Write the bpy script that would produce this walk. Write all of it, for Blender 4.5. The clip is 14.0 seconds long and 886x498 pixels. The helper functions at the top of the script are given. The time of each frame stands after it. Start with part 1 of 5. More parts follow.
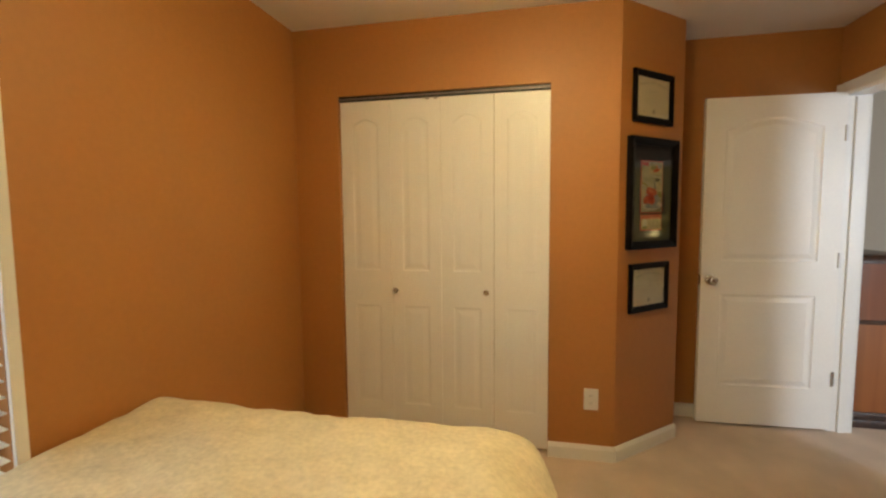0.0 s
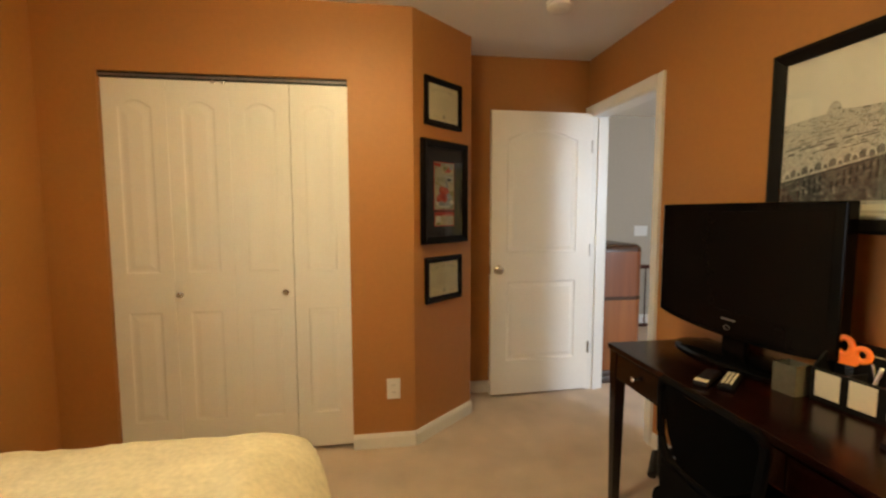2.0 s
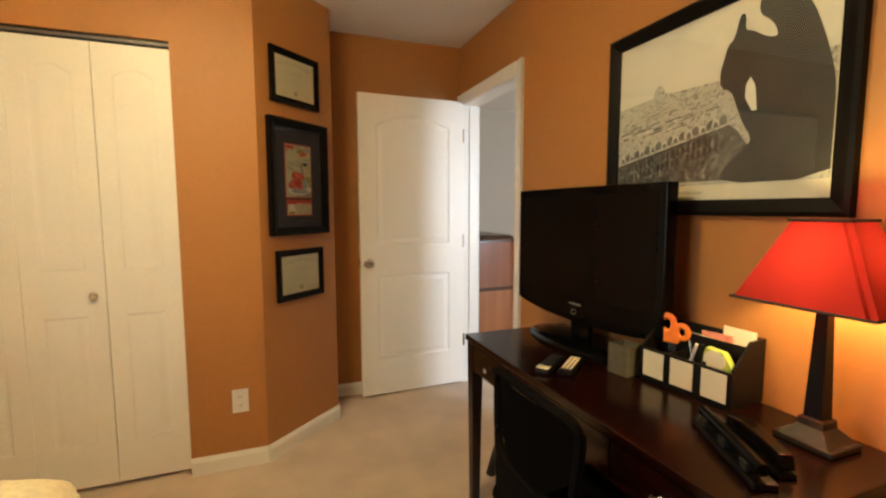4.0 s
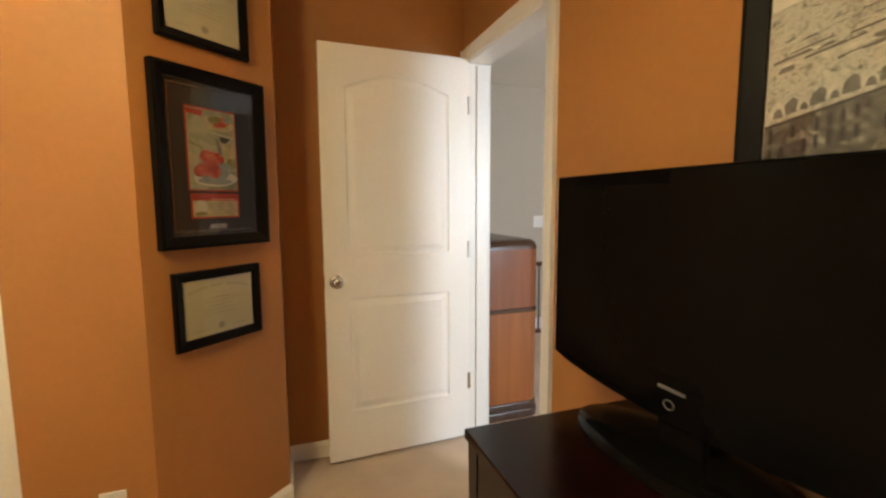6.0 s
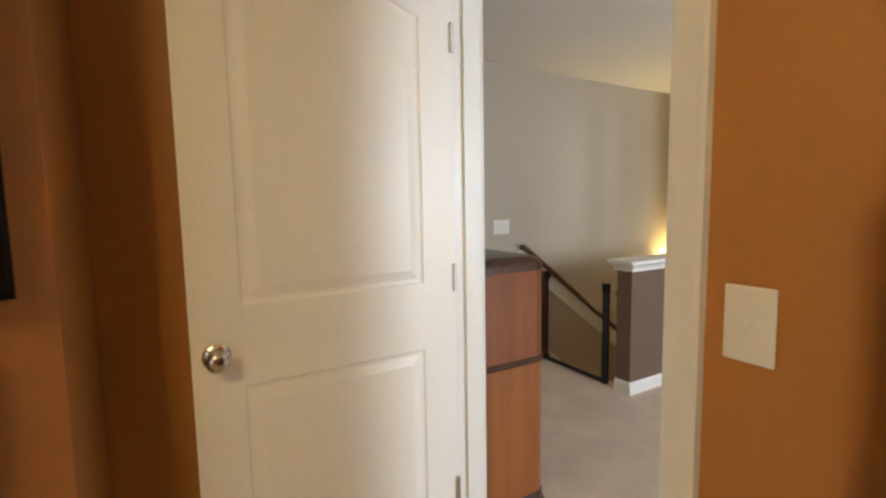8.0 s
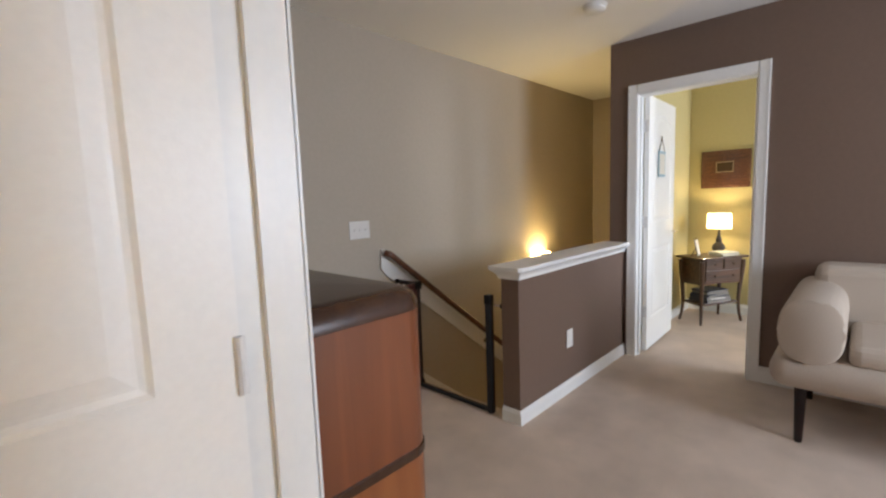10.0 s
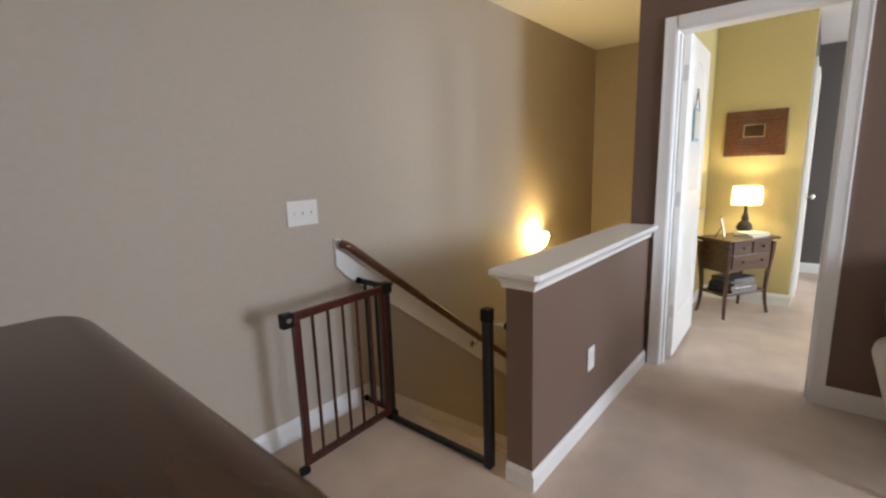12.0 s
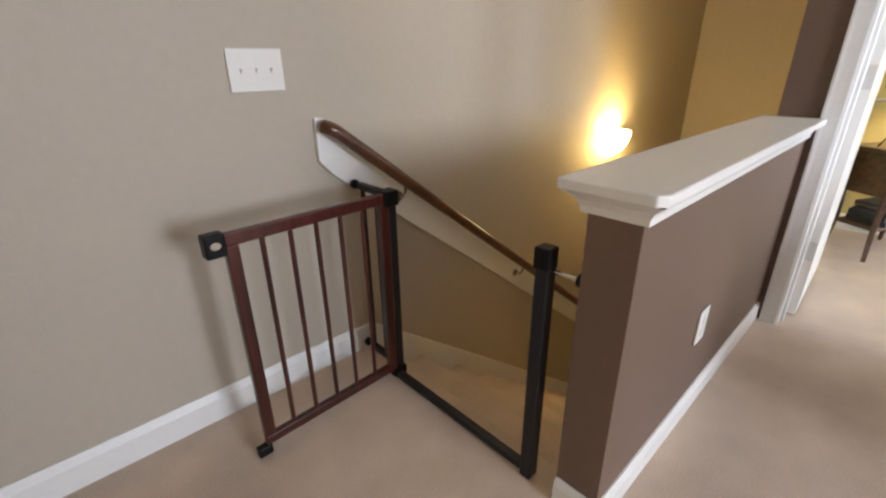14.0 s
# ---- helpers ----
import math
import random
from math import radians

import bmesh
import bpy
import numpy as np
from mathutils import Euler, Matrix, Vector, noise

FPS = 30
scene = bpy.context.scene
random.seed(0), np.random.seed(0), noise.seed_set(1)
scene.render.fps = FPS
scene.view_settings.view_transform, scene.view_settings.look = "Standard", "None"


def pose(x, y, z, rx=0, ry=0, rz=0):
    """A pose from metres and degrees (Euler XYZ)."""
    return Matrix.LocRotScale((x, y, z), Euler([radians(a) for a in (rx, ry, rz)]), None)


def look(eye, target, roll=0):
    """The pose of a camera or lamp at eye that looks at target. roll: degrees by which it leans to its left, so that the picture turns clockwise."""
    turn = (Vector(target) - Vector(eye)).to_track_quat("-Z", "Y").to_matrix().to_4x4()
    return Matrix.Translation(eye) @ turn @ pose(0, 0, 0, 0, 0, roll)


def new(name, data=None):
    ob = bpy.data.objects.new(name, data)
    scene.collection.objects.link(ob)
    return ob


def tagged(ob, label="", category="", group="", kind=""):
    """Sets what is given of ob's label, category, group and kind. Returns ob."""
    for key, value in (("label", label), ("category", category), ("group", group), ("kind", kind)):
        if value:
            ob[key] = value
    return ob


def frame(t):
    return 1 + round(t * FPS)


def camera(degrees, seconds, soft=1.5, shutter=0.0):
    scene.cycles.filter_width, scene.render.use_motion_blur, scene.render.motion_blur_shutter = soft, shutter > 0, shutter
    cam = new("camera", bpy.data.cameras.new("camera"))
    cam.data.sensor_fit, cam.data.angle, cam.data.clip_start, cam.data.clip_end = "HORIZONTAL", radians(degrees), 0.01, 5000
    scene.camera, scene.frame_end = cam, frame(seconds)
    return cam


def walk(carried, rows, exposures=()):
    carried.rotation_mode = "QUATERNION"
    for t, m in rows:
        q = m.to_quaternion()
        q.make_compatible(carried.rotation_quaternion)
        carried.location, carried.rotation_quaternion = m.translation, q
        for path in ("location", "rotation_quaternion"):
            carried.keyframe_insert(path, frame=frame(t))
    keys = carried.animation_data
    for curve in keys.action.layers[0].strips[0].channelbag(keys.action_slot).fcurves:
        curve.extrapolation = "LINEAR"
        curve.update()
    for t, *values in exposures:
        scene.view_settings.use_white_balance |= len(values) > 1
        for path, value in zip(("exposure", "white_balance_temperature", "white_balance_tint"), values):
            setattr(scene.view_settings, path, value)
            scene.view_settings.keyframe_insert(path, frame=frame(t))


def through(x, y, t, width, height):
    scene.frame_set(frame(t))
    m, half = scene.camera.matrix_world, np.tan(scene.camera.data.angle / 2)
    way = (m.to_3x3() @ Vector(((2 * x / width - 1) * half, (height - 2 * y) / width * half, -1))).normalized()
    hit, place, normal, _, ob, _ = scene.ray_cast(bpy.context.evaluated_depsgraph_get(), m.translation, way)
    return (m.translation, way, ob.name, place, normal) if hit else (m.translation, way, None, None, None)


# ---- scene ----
cam = camera(89.9, 14.0, soft=2.3, shutter=0.25)
PATH = [
    (0, (0.984, 0.451, 1.362), (0.569, 2.401, 1.207), -0.5),
    (0.5, (1.012, 0.458, 1.35), (0.74, 2.434, 1.198), -0.7),
    (1, (1.086, 0.452, 1.366), (0.962, 2.441, 1.199), -0.5),
    (1.5, (1.151, 0.449, 1.366), (1.227, 2.44, 1.199), -0.3),
    (2, (1.204, 0.45, 1.354), (1.492, 2.422, 1.185), -0.1),
    (2.3, (1.251, 0.438, 1.352), (1.649, 2.391, 1.179), -0.1),
    (2.5, (1.247, 0.439, 1.343), (1.734, 2.372, 1.171), -0.0),
    (3, (1.306, 0.428, 1.318), (1.949, 2.315, 1.151), -0.1),
    (3.2, (1.34, 0.433, 1.305), (2.038, 2.3, 1.139), -0.2),
    (5.5, (1.759, 1.097, 1.3), (2.432, 2.969, 1.098), -0.2),
    (6, (1.845, 1.327, 1.314), (2.494, 3.208, 1.108), -0.3),
    (6.5, (1.882, 1.597, 1.304), (2.57, 3.464, 1.097), -0.4),
    (7, (1.917, 1.827, 1.287), (2.664, 3.672, 1.09), -0.6),
    (7.5, (1.973, 2.074, 1.287), (2.81, 3.88, 1.094), -1.1),
    (8, (2.018, 2.294, 1.296), (2.992, 4.031, 1.108), -1.0),
    (8.5, (2.080, 2.469, 1.29), (3.224, 4.099, 1.11), -1.0),
    (9, (2.203, 2.607, 1.287), (3.491, 4.127, 1.109), -1.5),
    (11.3, (2.889, 3.232, 1.33), (4.391, 4.523, 1.052), -2.2),
    (11.5, (2.948, 3.299, 1.316), (4.45, 4.587, 1.026), -2.2),
    (12, (3.095, 3.44, 1.316), (4.596, 4.711, 0.952), -1.9),
    (12.5, (3.274, 3.561, 1.272), (4.716, 4.869, 0.811), -1.9),
    (13, (3.425, 3.662, 1.232), (4.788, 5.015, 0.673), -1.8),
    (13.2, (3.471, 3.72, 1.218), (4.823, 5.066, 0.617), -1.4),
    (13.5, (3.573, 3.79, 1.194), (4.888, 5.14, 0.526), -1.1),
    (14, (3.71, 3.911, 1.133), (4.977, 5.253, 0.362), -0.6),
]
walk(cam, [(t, look(eye, target, roll)) for t, eye, target, roll in PATH],
     [(0, -0.38, 6500, 10), (1.5, -0.26, 6500, 10), (2, -0.25, 6500, 10), (3, 0.0, 6500, 10), (5.5, 0.02, 6500, 10), (6.5, 0.08, 6500, 10), (7.4, 0.06, 6500, 10), (8, -0.14, 6500, 10), (8.5, -0.22, 6400, 11), (9, -0.38, 6300, 14), (11.5, -0.16, 6200, 15), (12.5, -0.09, 6200, 15), (13.3, -0.02, 6250, 15), (14, 0.22, 6350, 15)])


# ---- world, sun, large lights ----
world = bpy.data.worlds.new("world")
scene.world = world
world.use_nodes = True
wn = world.node_tree
sky = wn.nodes.new("ShaderNodeTexSky")
sky.sky_type, sky.sun_disc = "NISHITA", False
sky.sun_elevation, sky.sun_rotation = radians(38), radians(200)
wn.nodes["Background"].inputs["Strength"].default_value = 0.12
wn.links.new(sky.outputs["Color"], wn.nodes["Background"].inputs["Color"])

sun = new("sun", bpy.data.lights.new("sun", "SUN"))
sun.data.energy, sun.data.angle, sun.data.color = 2.0, radians(0.5), (1.0, 0.95, 0.88)
sun.matrix_world = look((0, -8, 7), (-1.0, 0, 0.5))


def area_lamp(name, eye, target, w, h, power, colour):
    ob = new(name, bpy.data.lights.new(name, "AREA"))
    ob.data.shape, ob.data.size, ob.data.size_y = "RECTANGLE", w, h
    ob.data.energy, ob.data.color = power, colour
    ob.matrix_world = look(eye, target)
    return ob


def bulb(name, place, power, colour, radius=0.03):
    ob = new(name, bpy.data.lights.new(name, "POINT"))
    ob.data.energy, ob.data.color, ob.data.shadow_soft_size = power, colour, radius
    ob.matrix_world = pose(*place)
    return ob


WARM = (1.0, 0.79, 0.38)
SCONCE, DOOR2 = (6.56, 0.675), 2.0
CEIL = 2.45
area_lamp("loft_window_light", (4.575, -0.30, 1.45), (5.7, 3.0, 0.35), 1.28, 1.33, 146, (0.78, 0.885, 1.0))
area_lamp("bedroom_window_light", (-0.85, 0.85, 1.35), (2.0, 0.85, 1.2), 1.1, 1.6, 30, (0.84, 0.92, 1.0))
# added fill light for the yellow room; its window is unseen and assumed
area_lamp("yellow_room_fill_light", (7.05, -0.25, 1.47), (7.05, 3.0, -0.3), 1.0, 1.25, 122, (0.72, 0.86, 1.0))
# added fill light that brightens the passage, set in an assumed window
area_lamp("far_room_fill_light", (8.75, -0.25, 1.47), (8.75, 3.0, 1.3), 0.85, 1.3, 60, (0.9, 0.95, 1.0))
bulb("desk_lamp_bulb", (2.636, 1.18, 1.18), 13, (1.0, 0.80, 0.31), 0.03)
bulb("sconce_bulb", (6.56, 5.218, 0.65), 28, (1.0, 0.72, 0.26), 0.03)
uplight = new("sconce_uplight", bpy.data.lights.new("sconce_uplight", "SPOT"))
uplight.data.energy, uplight.data.color, uplight.data.shadow_soft_size = 42, (1.0, 0.72, 0.28), 0.03
uplight.data.spot_size, uplight.data.spot_blend = radians(110), 1.0
uplight.matrix_world = look((6.56, 5.225, 0.69), (6.3, 4.3, 2.45))
bulb("nightstand_lamp_bulb", (7.644, 3.895, 1.005), 12, (1.0, 0.78, 0.42), 0.03)


# ---- materials ----
def mat(name, colour, rough=0.6, metal=0.0, vary=0.12, scale=3.0, fine=60.0, bump=0.15, bump_scale=None, spec=0.5, coat=0.0):
    """A surface with broad and fine variation of tone and a fine relief."""
    m = bpy.data.materials.new(name)
    m.use_nodes = True
    n, l = m.node_tree.nodes, m.node_tree.links
    b = n["Principled BSDF"]
    b.inputs["Roughness"].default_value, b.inputs["Metallic"].default_value = rough, metal
    b.inputs["Specular IOR Level"].default_value = spec
    b.inputs["Coat Weight"].default_value = coat
    co = n.new("ShaderNodeTexCoord")
    n1, n2 = n.new("ShaderNodeTexNoise"), n.new("ShaderNodeTexNoise")
    n1.inputs["Scale"].default_value, n2.inputs["Scale"].default_value = scale, fine
    n1.inputs["Detail"].default_value = 5
    for t in (n1, n2):
        l.new(co.outputs["Object"], t.inputs["Vector"])
    add = n.new("ShaderNodeMath")
    add.operation = "ADD"
    l.new(n1.outputs["Fac"], add.inputs[0])
    l.new(n2.outputs["Fac"], add.inputs[1])
    ramp = n.new("ShaderNodeMapRange")
    ramp.inputs["From Min"].default_value, ramp.inputs["From Max"].default_value = 0.6, 1.4
    ramp.inputs["To Min"].default_value, ramp.inputs["To Max"].default_value = 1 - vary, 1 + vary
    l.new(add.outputs[0], ramp.inputs["Value"])
    mul = n.new("ShaderNodeVectorMath")
    mul.operation = "SCALE"
    mul.inputs[0].default_value = colour
    l.new(ramp.outputs[0], mul.inputs["Scale"])
    l.new(mul.outputs[0], b.inputs["Base Color"])
    if bump:
        n3, bp = n.new("ShaderNodeTexNoise"), n.new("ShaderNodeBump")
        n3.inputs["Scale"].default_value = bump_scale or fine * 2
        n3.inputs["Detail"].default_value = 3
        bp.inputs["Strength"].default_value, bp.inputs["Distance"].default_value = bump, 0.004
        l.new(co.outputs["Object"], n3.inputs["Vector"])
        l.new(n3.outputs["Fac"], bp.inputs["Height"])
        l.new(bp.outputs[0], b.inputs["Normal"])
    return m


def wood(name, dark, light, axis="Z", rough=0.35, scale=6.0, coat=0.0, spec=0.5):
    """Wood with grain drawn out along one axis."""
    m = bpy.data.materials.new(name)
    m.use_nodes = True
    n, l = m.node_tree.nodes, m.node_tree.links
    b = n["Principled BSDF"]
    b.inputs["Roughness"].default_value = rough
    b.inputs["Coat Weight"].default_value = coat
    b.inputs["Specular IOR Level"].default_value = spec
    co, mp = n.new("ShaderNodeTexCoord"), n.new("ShaderNodeMapping")
    s = [scale * 5] * 3
    s["XYZ".index(axis)] = scale * 0.3
    mp.inputs["Scale"].default_value = s
    n1, n2 = n.new("ShaderNodeTexNoise"), n.new("ShaderNodeTexNoise")
    n1.inputs["Scale"].default_value, n1.inputs["Detail"].default_value, n1.inputs["Distortion"].default_value = 1.0, 8, 0.8
    n2.inputs["Scale"].default_value = 2.5
    l.new(co.outputs["Object"], mp.inputs["Vector"])
    l.new(mp.outputs[0], n1.inputs["Vector"])
    l.new(co.outputs["Object"], n2.inputs["Vector"])
    mx = n.new("ShaderNodeMath")
    mx.operation = "MULTIPLY_ADD"
    mx.inputs[1].default_value, mx.inputs[2].default_value = 0.5, -0.25
    l.new(n2.outputs["Fac"], mx.inputs[0])
    ad = n.new("ShaderNodeMath")
    l.new(n1.outputs["Fac"], ad.inputs[0])
    l.new(mx.outputs[0], ad.inputs[1])
    rp = n.new("ShaderNodeValToRGB")
    rp.color_ramp.elements[0].position, rp.color_ramp.elements[1].position = 0.3, 0.7
    rp.color_ramp.elements[0].color, rp.color_ramp.elements[1].color = (*dark, 1), (*light, 1)
    l.new(ad.outputs[0], rp.inputs[0])
    l.new(rp.outputs[0], b.inputs["Base Color"])
    bp = n.new("ShaderNodeBump")
    bp.inputs["Strength"].default_value, bp.inputs["Distance"].default_value = 0.12, 0.002
    l.new(n1.outputs["Fac"], bp.inputs["Height"])
    l.new(bp.outputs[0], b.inputs["Normal"])
    return m


def glass(name, tint=(1, 1, 1), ior=1.5):
    """A thin pane: clear with a mirror-like gloss that grows towards grazing angles."""
    m = bpy.data.materials.new(name)
    m.use_nodes = True
    n, l = m.node_tree.nodes, m.node_tree.links
    tr, gl, fr, mx = (n.new("ShaderNode" + k) for k in ("BsdfTransparent", "BsdfGlossy", "Fresnel", "MixShader"))
    tr.inputs[0].default_value = (*tint, 1)
    gl.inputs["Roughness"].default_value = 0.02
    fr.inputs["IOR"].default_value = ior
    l.new(fr.outputs[0], mx.inputs[0])
    l.new(tr.outputs[0], mx.inputs[1])
    l.new(gl.outputs[0], mx.inputs[2])
    l.new(mx.outputs[0], n["Material Output"].inputs[0])
    return m


def shade_mat(name, colour, through, glow=0.0):
    """Lampshade cloth that lets part of the bulb's light through."""
    m = bpy.data.materials.new(name)
    m.use_nodes = True
    n, l = m.node_tree.nodes, m.node_tree.links
    d, t, mx = (n.new("ShaderNode" + k) for k in ("BsdfDiffuse", "BsdfTranslucent", "MixShader"))
    d.inputs[0].default_value, t.inputs[0].default_value = (*colour, 1), (*colour, 1)
    mx.inputs[0].default_value = through
    w, bp = n.new("ShaderNodeTexNoise"), n.new("ShaderNodeBump")
    w.inputs["Scale"].default_value = 300
    bp.inputs["Strength"].default_value, bp.inputs["Distance"].default_value = 0.2, 0.001
    l.new(w.outputs["Fac"], bp.inputs["Height"])
    l.new(bp.outputs[0], d.inputs["Normal"])
    l.new(d.outputs[0], mx.inputs[1])
    l.new(t.outputs[0], mx.inputs[2])
    out = mx.outputs[0]
    if glow:
        e, a = n.new("ShaderNodeEmission"), n.new("ShaderNodeAddShader")
        e.inputs[0].default_value, e.inputs[1].default_value = (*colour, 1), glow
        l.new(mx.outputs[0], a.inputs[0])
        l.new(e.outputs[0], a.inputs[1])
        out = a.outputs[0]
    l.new(out, n["Material Output"].inputs[0])
    return m


M_ORANGE = mat("orange_wall_paint", (0.40, 0.173, 0.046), 0.55, vary=0.05, scale=1.2, fine=40, bump=0.12, bump_scale=140)
M_BEIGE = mat("taupe_wall_paint", (0.462, 0.402, 0.318), 0.6, vary=0.04, scale=1.0, fine=40, bump=0.12, bump_scale=140)
M_BROWN = mat("brown_wall_paint", (0.156, 0.101, 0.073), 0.5, vary=0.06, scale=1.2, fine=40, bump=0.12, bump_scale=140)
M_YELLOW = mat("yellow_wall_paint", (0.52, 0.44, 0.205), 0.6, vary=0.05, scale=1.2, fine=40, bump=0.1, bump_scale=140)
M_GREY = mat("grey_wall_paint", (0.10, 0.085, 0.08), 0.6, vary=0.05)
M_CEIL = mat("ceiling_paint", (0.78, 0.76, 0.73), 0.85, vary=0.03, scale=2, fine=80, bump=0.35, bump_scale=180)
M_TRIM = mat("white_trim_paint", (0.80, 0.79, 0.76), 0.35, vary=0.03, scale=4, fine=50, bump=0.04)
M_DOOR = mat("white_door_paint", (0.84, 0.82, 0.78), 0.38, vary=0.03, scale=3, fine=90, bump=0.08, bump_scale=90)
M_CARPET = mat("beige_carpet", (0.63, 0.505, 0.405), 0.95, vary=0.26, scale=3.2, fine=240, bump=0.9, bump_scale=420, spec=0.1)
M_DARKWOOD = wood("espresso_wood", (0.0035, 0.0008, 0.0006), (0.014, 0.0026, 0.0017), "Y", 0.21, 7, 0.0, 0.42)
M_CHERRY = wood("cherry_wood", (0.022, 0.004, 0.003), (0.075, 0.014, 0.009), "Z", 0.3, 9, 0.3)
M_RAIL = wood("oak_brown_rail", (0.050, 0.016, 0.007), (0.135, 0.048, 0.020), "X", 0.3, 9, 0.4)
M_DRESSER = wood("walnut_veneer", (0.145, 0.041, 0.014), (0.215, 0.066, 0.022), "Z", 0.30, 3, 0.15)
M_DRESSER_LOW = wood("orange_walnut_veneer", (0.215, 0.066, 0.018), (0.295, 0.100, 0.028), "Z", 0.30, 3, 0.15)
M_DRESSER_TOP = wood("dark_walnut_top", (0.040, 0.016, 0.007), (0.070, 0.027, 0.011), "Y", 0.27, 5, 0.0, 0.5)
M_PLINTH = wood("dark_plinth", (0.02, 0.009, 0.006), (0.06, 0.028, 0.018), "Y", 0.35, 7, 0.3)
M_NIGHT = wood("nightstand_wood", (0.040, 0.016, 0.007), (0.105, 0.045, 0.019), "X", 0.35, 7, 0.3)
M_PLAQUE = wood("plaque_wood", (0.07, 0.026, 0.010), (0.16, 0.065, 0.024), "Y", 0.35, 8, 0.3)
M_BLACK = mat("black_satin", (0.006, 0.0055, 0.0055), 0.42, vary=0.2, bump=0.05, spec=0.2)
M_FRAME = mat("black_picture_frame", (0.0035, 0.0026, 0.0022), 0.5, vary=0.25, scale=8, fine=120, bump=0.08, spec=0.1)
M_GLOSS = mat("black_gloss", (0.003, 0.003, 0.003), 0.12, vary=0.05, bump=0.0, spec=0.08)
M_BADGE = mat("dull_silver_print", (0.17, 0.16, 0.155), 0.45, vary=0.05, bump=0.0, spec=0.3)
M_SCREEN = mat("screen_black", (0.0045, 0.0034, 0.0030), 0.25, vary=0.05, bump=0.0, spec=0.07)
M_CHARCOAL = mat("charcoal_metal", (0.020, 0.020, 0.022), 0.4, 0.4, vary=0.1, bump=0.05)
M_MESH = mat("black_mesh_cloth", (0.0045, 0.0042, 0.004), 0.9, vary=0.2, fine=300, bump=0.6, bump_scale=400, spec=0.02)
M_TRACK = mat("grey_track_metal", (0.16, 0.14, 0.15), 0.45, 0.3, vary=0.15, bump=0.03)
M_NICKEL = mat("brushed_nickel", (0.55, 0.52, 0.47), 0.22, 1.0, vary=0.08, bump=0.03)
M_HINGE = mat("satin_hinge_metal", (0.68, 0.66, 0.63), 0.5, 0.3, vary=0.08, bump=0.03)
M_CHROME = mat("polished_chrome", (0.7, 0.7, 0.7), 0.1, 1.0, vary=0.04, bump=0.0)
M_PLASTIC = mat("white_plastic", (0.76, 0.74, 0.70), 0.35, vary=0.02, bump=0.02)
M_PAPER = mat("cream_paper", (0.72, 0.66, 0.50), 0.8, vary=0.05, scale=14, fine=160, bump=0.05)
M_INK = mat("faded_ink", (0.48, 0.43, 0.32), 0.8, vary=0.15, bump=0)
M_MATBOARD = mat("charcoal_mat_board", (0.022, 0.021, 0.024), 0.8, vary=0.1, fine=300, bump=0.1)
M_RED = mat("red_print", (0.50, 0.045, 0.025), 0.5, vary=0.25, scale=25, bump=0)
M_CREAMPRINT = mat("cream_print", (0.56, 0.47, 0.28), 0.5, vary=0.3, scale=20, bump=0)
M_REDORANGE = mat("orange_print", (0.62, 0.16, 0.04), 0.5, vary=0.3, scale=25, bump=0)
M_ROSE = mat("rose_print", (0.65, 0.25, 0.18), 0.5, vary=0.3, scale=25, bump=0)
M_GREENPRINT = mat("olive_print", (0.30, 0.28, 0.10), 0.5, vary=0.4, scale=18, bump=0)
M_GREYPRINT = mat("silver_print", (0.33, 0.35, 0.36), 0.5, vary=0.3, scale=20, bump=0)
M_SKYPRINT = mat("pale_grey_print", (0.70, 0.66, 0.56), 0.6, vary=0.06, scale=6, bump=0)
M_MIDPRINT = mat("mid_grey_print", (0.26, 0.25, 0.22), 0.6, vary=0.55, scale=28, fine=110, bump=0)
M_DARKPRINT = mat("dark_grey_print", (0.05, 0.048, 0.045), 0.6, vary=0.6, scale=22, fine=90, bump=0)
M_INKBLACK = mat("near_black_print", (0.025, 0.023, 0.022), 0.6, vary=0.5, scale=9, bump=0)
M_ORANGEP = mat("orange_plastic", (0.80, 0.20, 0.02), 0.35, vary=0.05, bump=0.02)
M_GREENP = mat("green_plastic", (0.42, 0.52, 0.10), 0.3, vary=0.1, bump=0.02)
M_SMOKE = mat("grey_smoked_plastic", (0.105, 0.097, 0.072), 0.25, vary=0.15, bump=0.03)
M_SPREAD = mat("ivory_bedspread", (0.68, 0.60, 0.43), 0.85, vary=0.17, scale=11, fine=60, bump=0.5, bump_scale=75, spec=0.2)
M_SOFA = mat("beige_sofa_cloth", (0.50, 0.42, 0.34), 0.9, vary=0.08, fine=200, bump=0.5, bump_scale=320, spec=0.2)
M_REDSHADE = shade_mat("red_lampshade_cloth", (0.40, 0.030, 0.024), 0.05)
M_BLACKTRIM = mat("black_shade_trim", (0.02, 0.012, 0.01), 0.6, bump=0)
M_WHITESHADE = shade_mat("ivory_lampshade_cloth", (0.88, 0.80, 0.60), 0.6)
M_SCONCE = shade_mat("frosted_sconce_glass", (1.0, 0.77, 0.33), 0.85, 30)
M_DOME = shade_mat("frosted_dome_glass", (1.0, 0.80, 0.40), 0.5, 90)
M_BRONZE = mat("bronze_metal", (0.10, 0.06, 0.03), 0.4, 0.8, vary=0.15, bump=0.05)
M_PLAQUERIM = mat("pale_brass", (0.62, 0.50, 0.30), 0.3, 0.8, vary=0.1, bump=0.03)
M_PEWTER = mat("pewter_base", (0.035, 0.029, 0.024), 0.4, 0.3, vary=0.2, bump=0.1)
M_GLASS = glass("picture_glass", ior=1.7)
M_PANE = glass("window_glass")


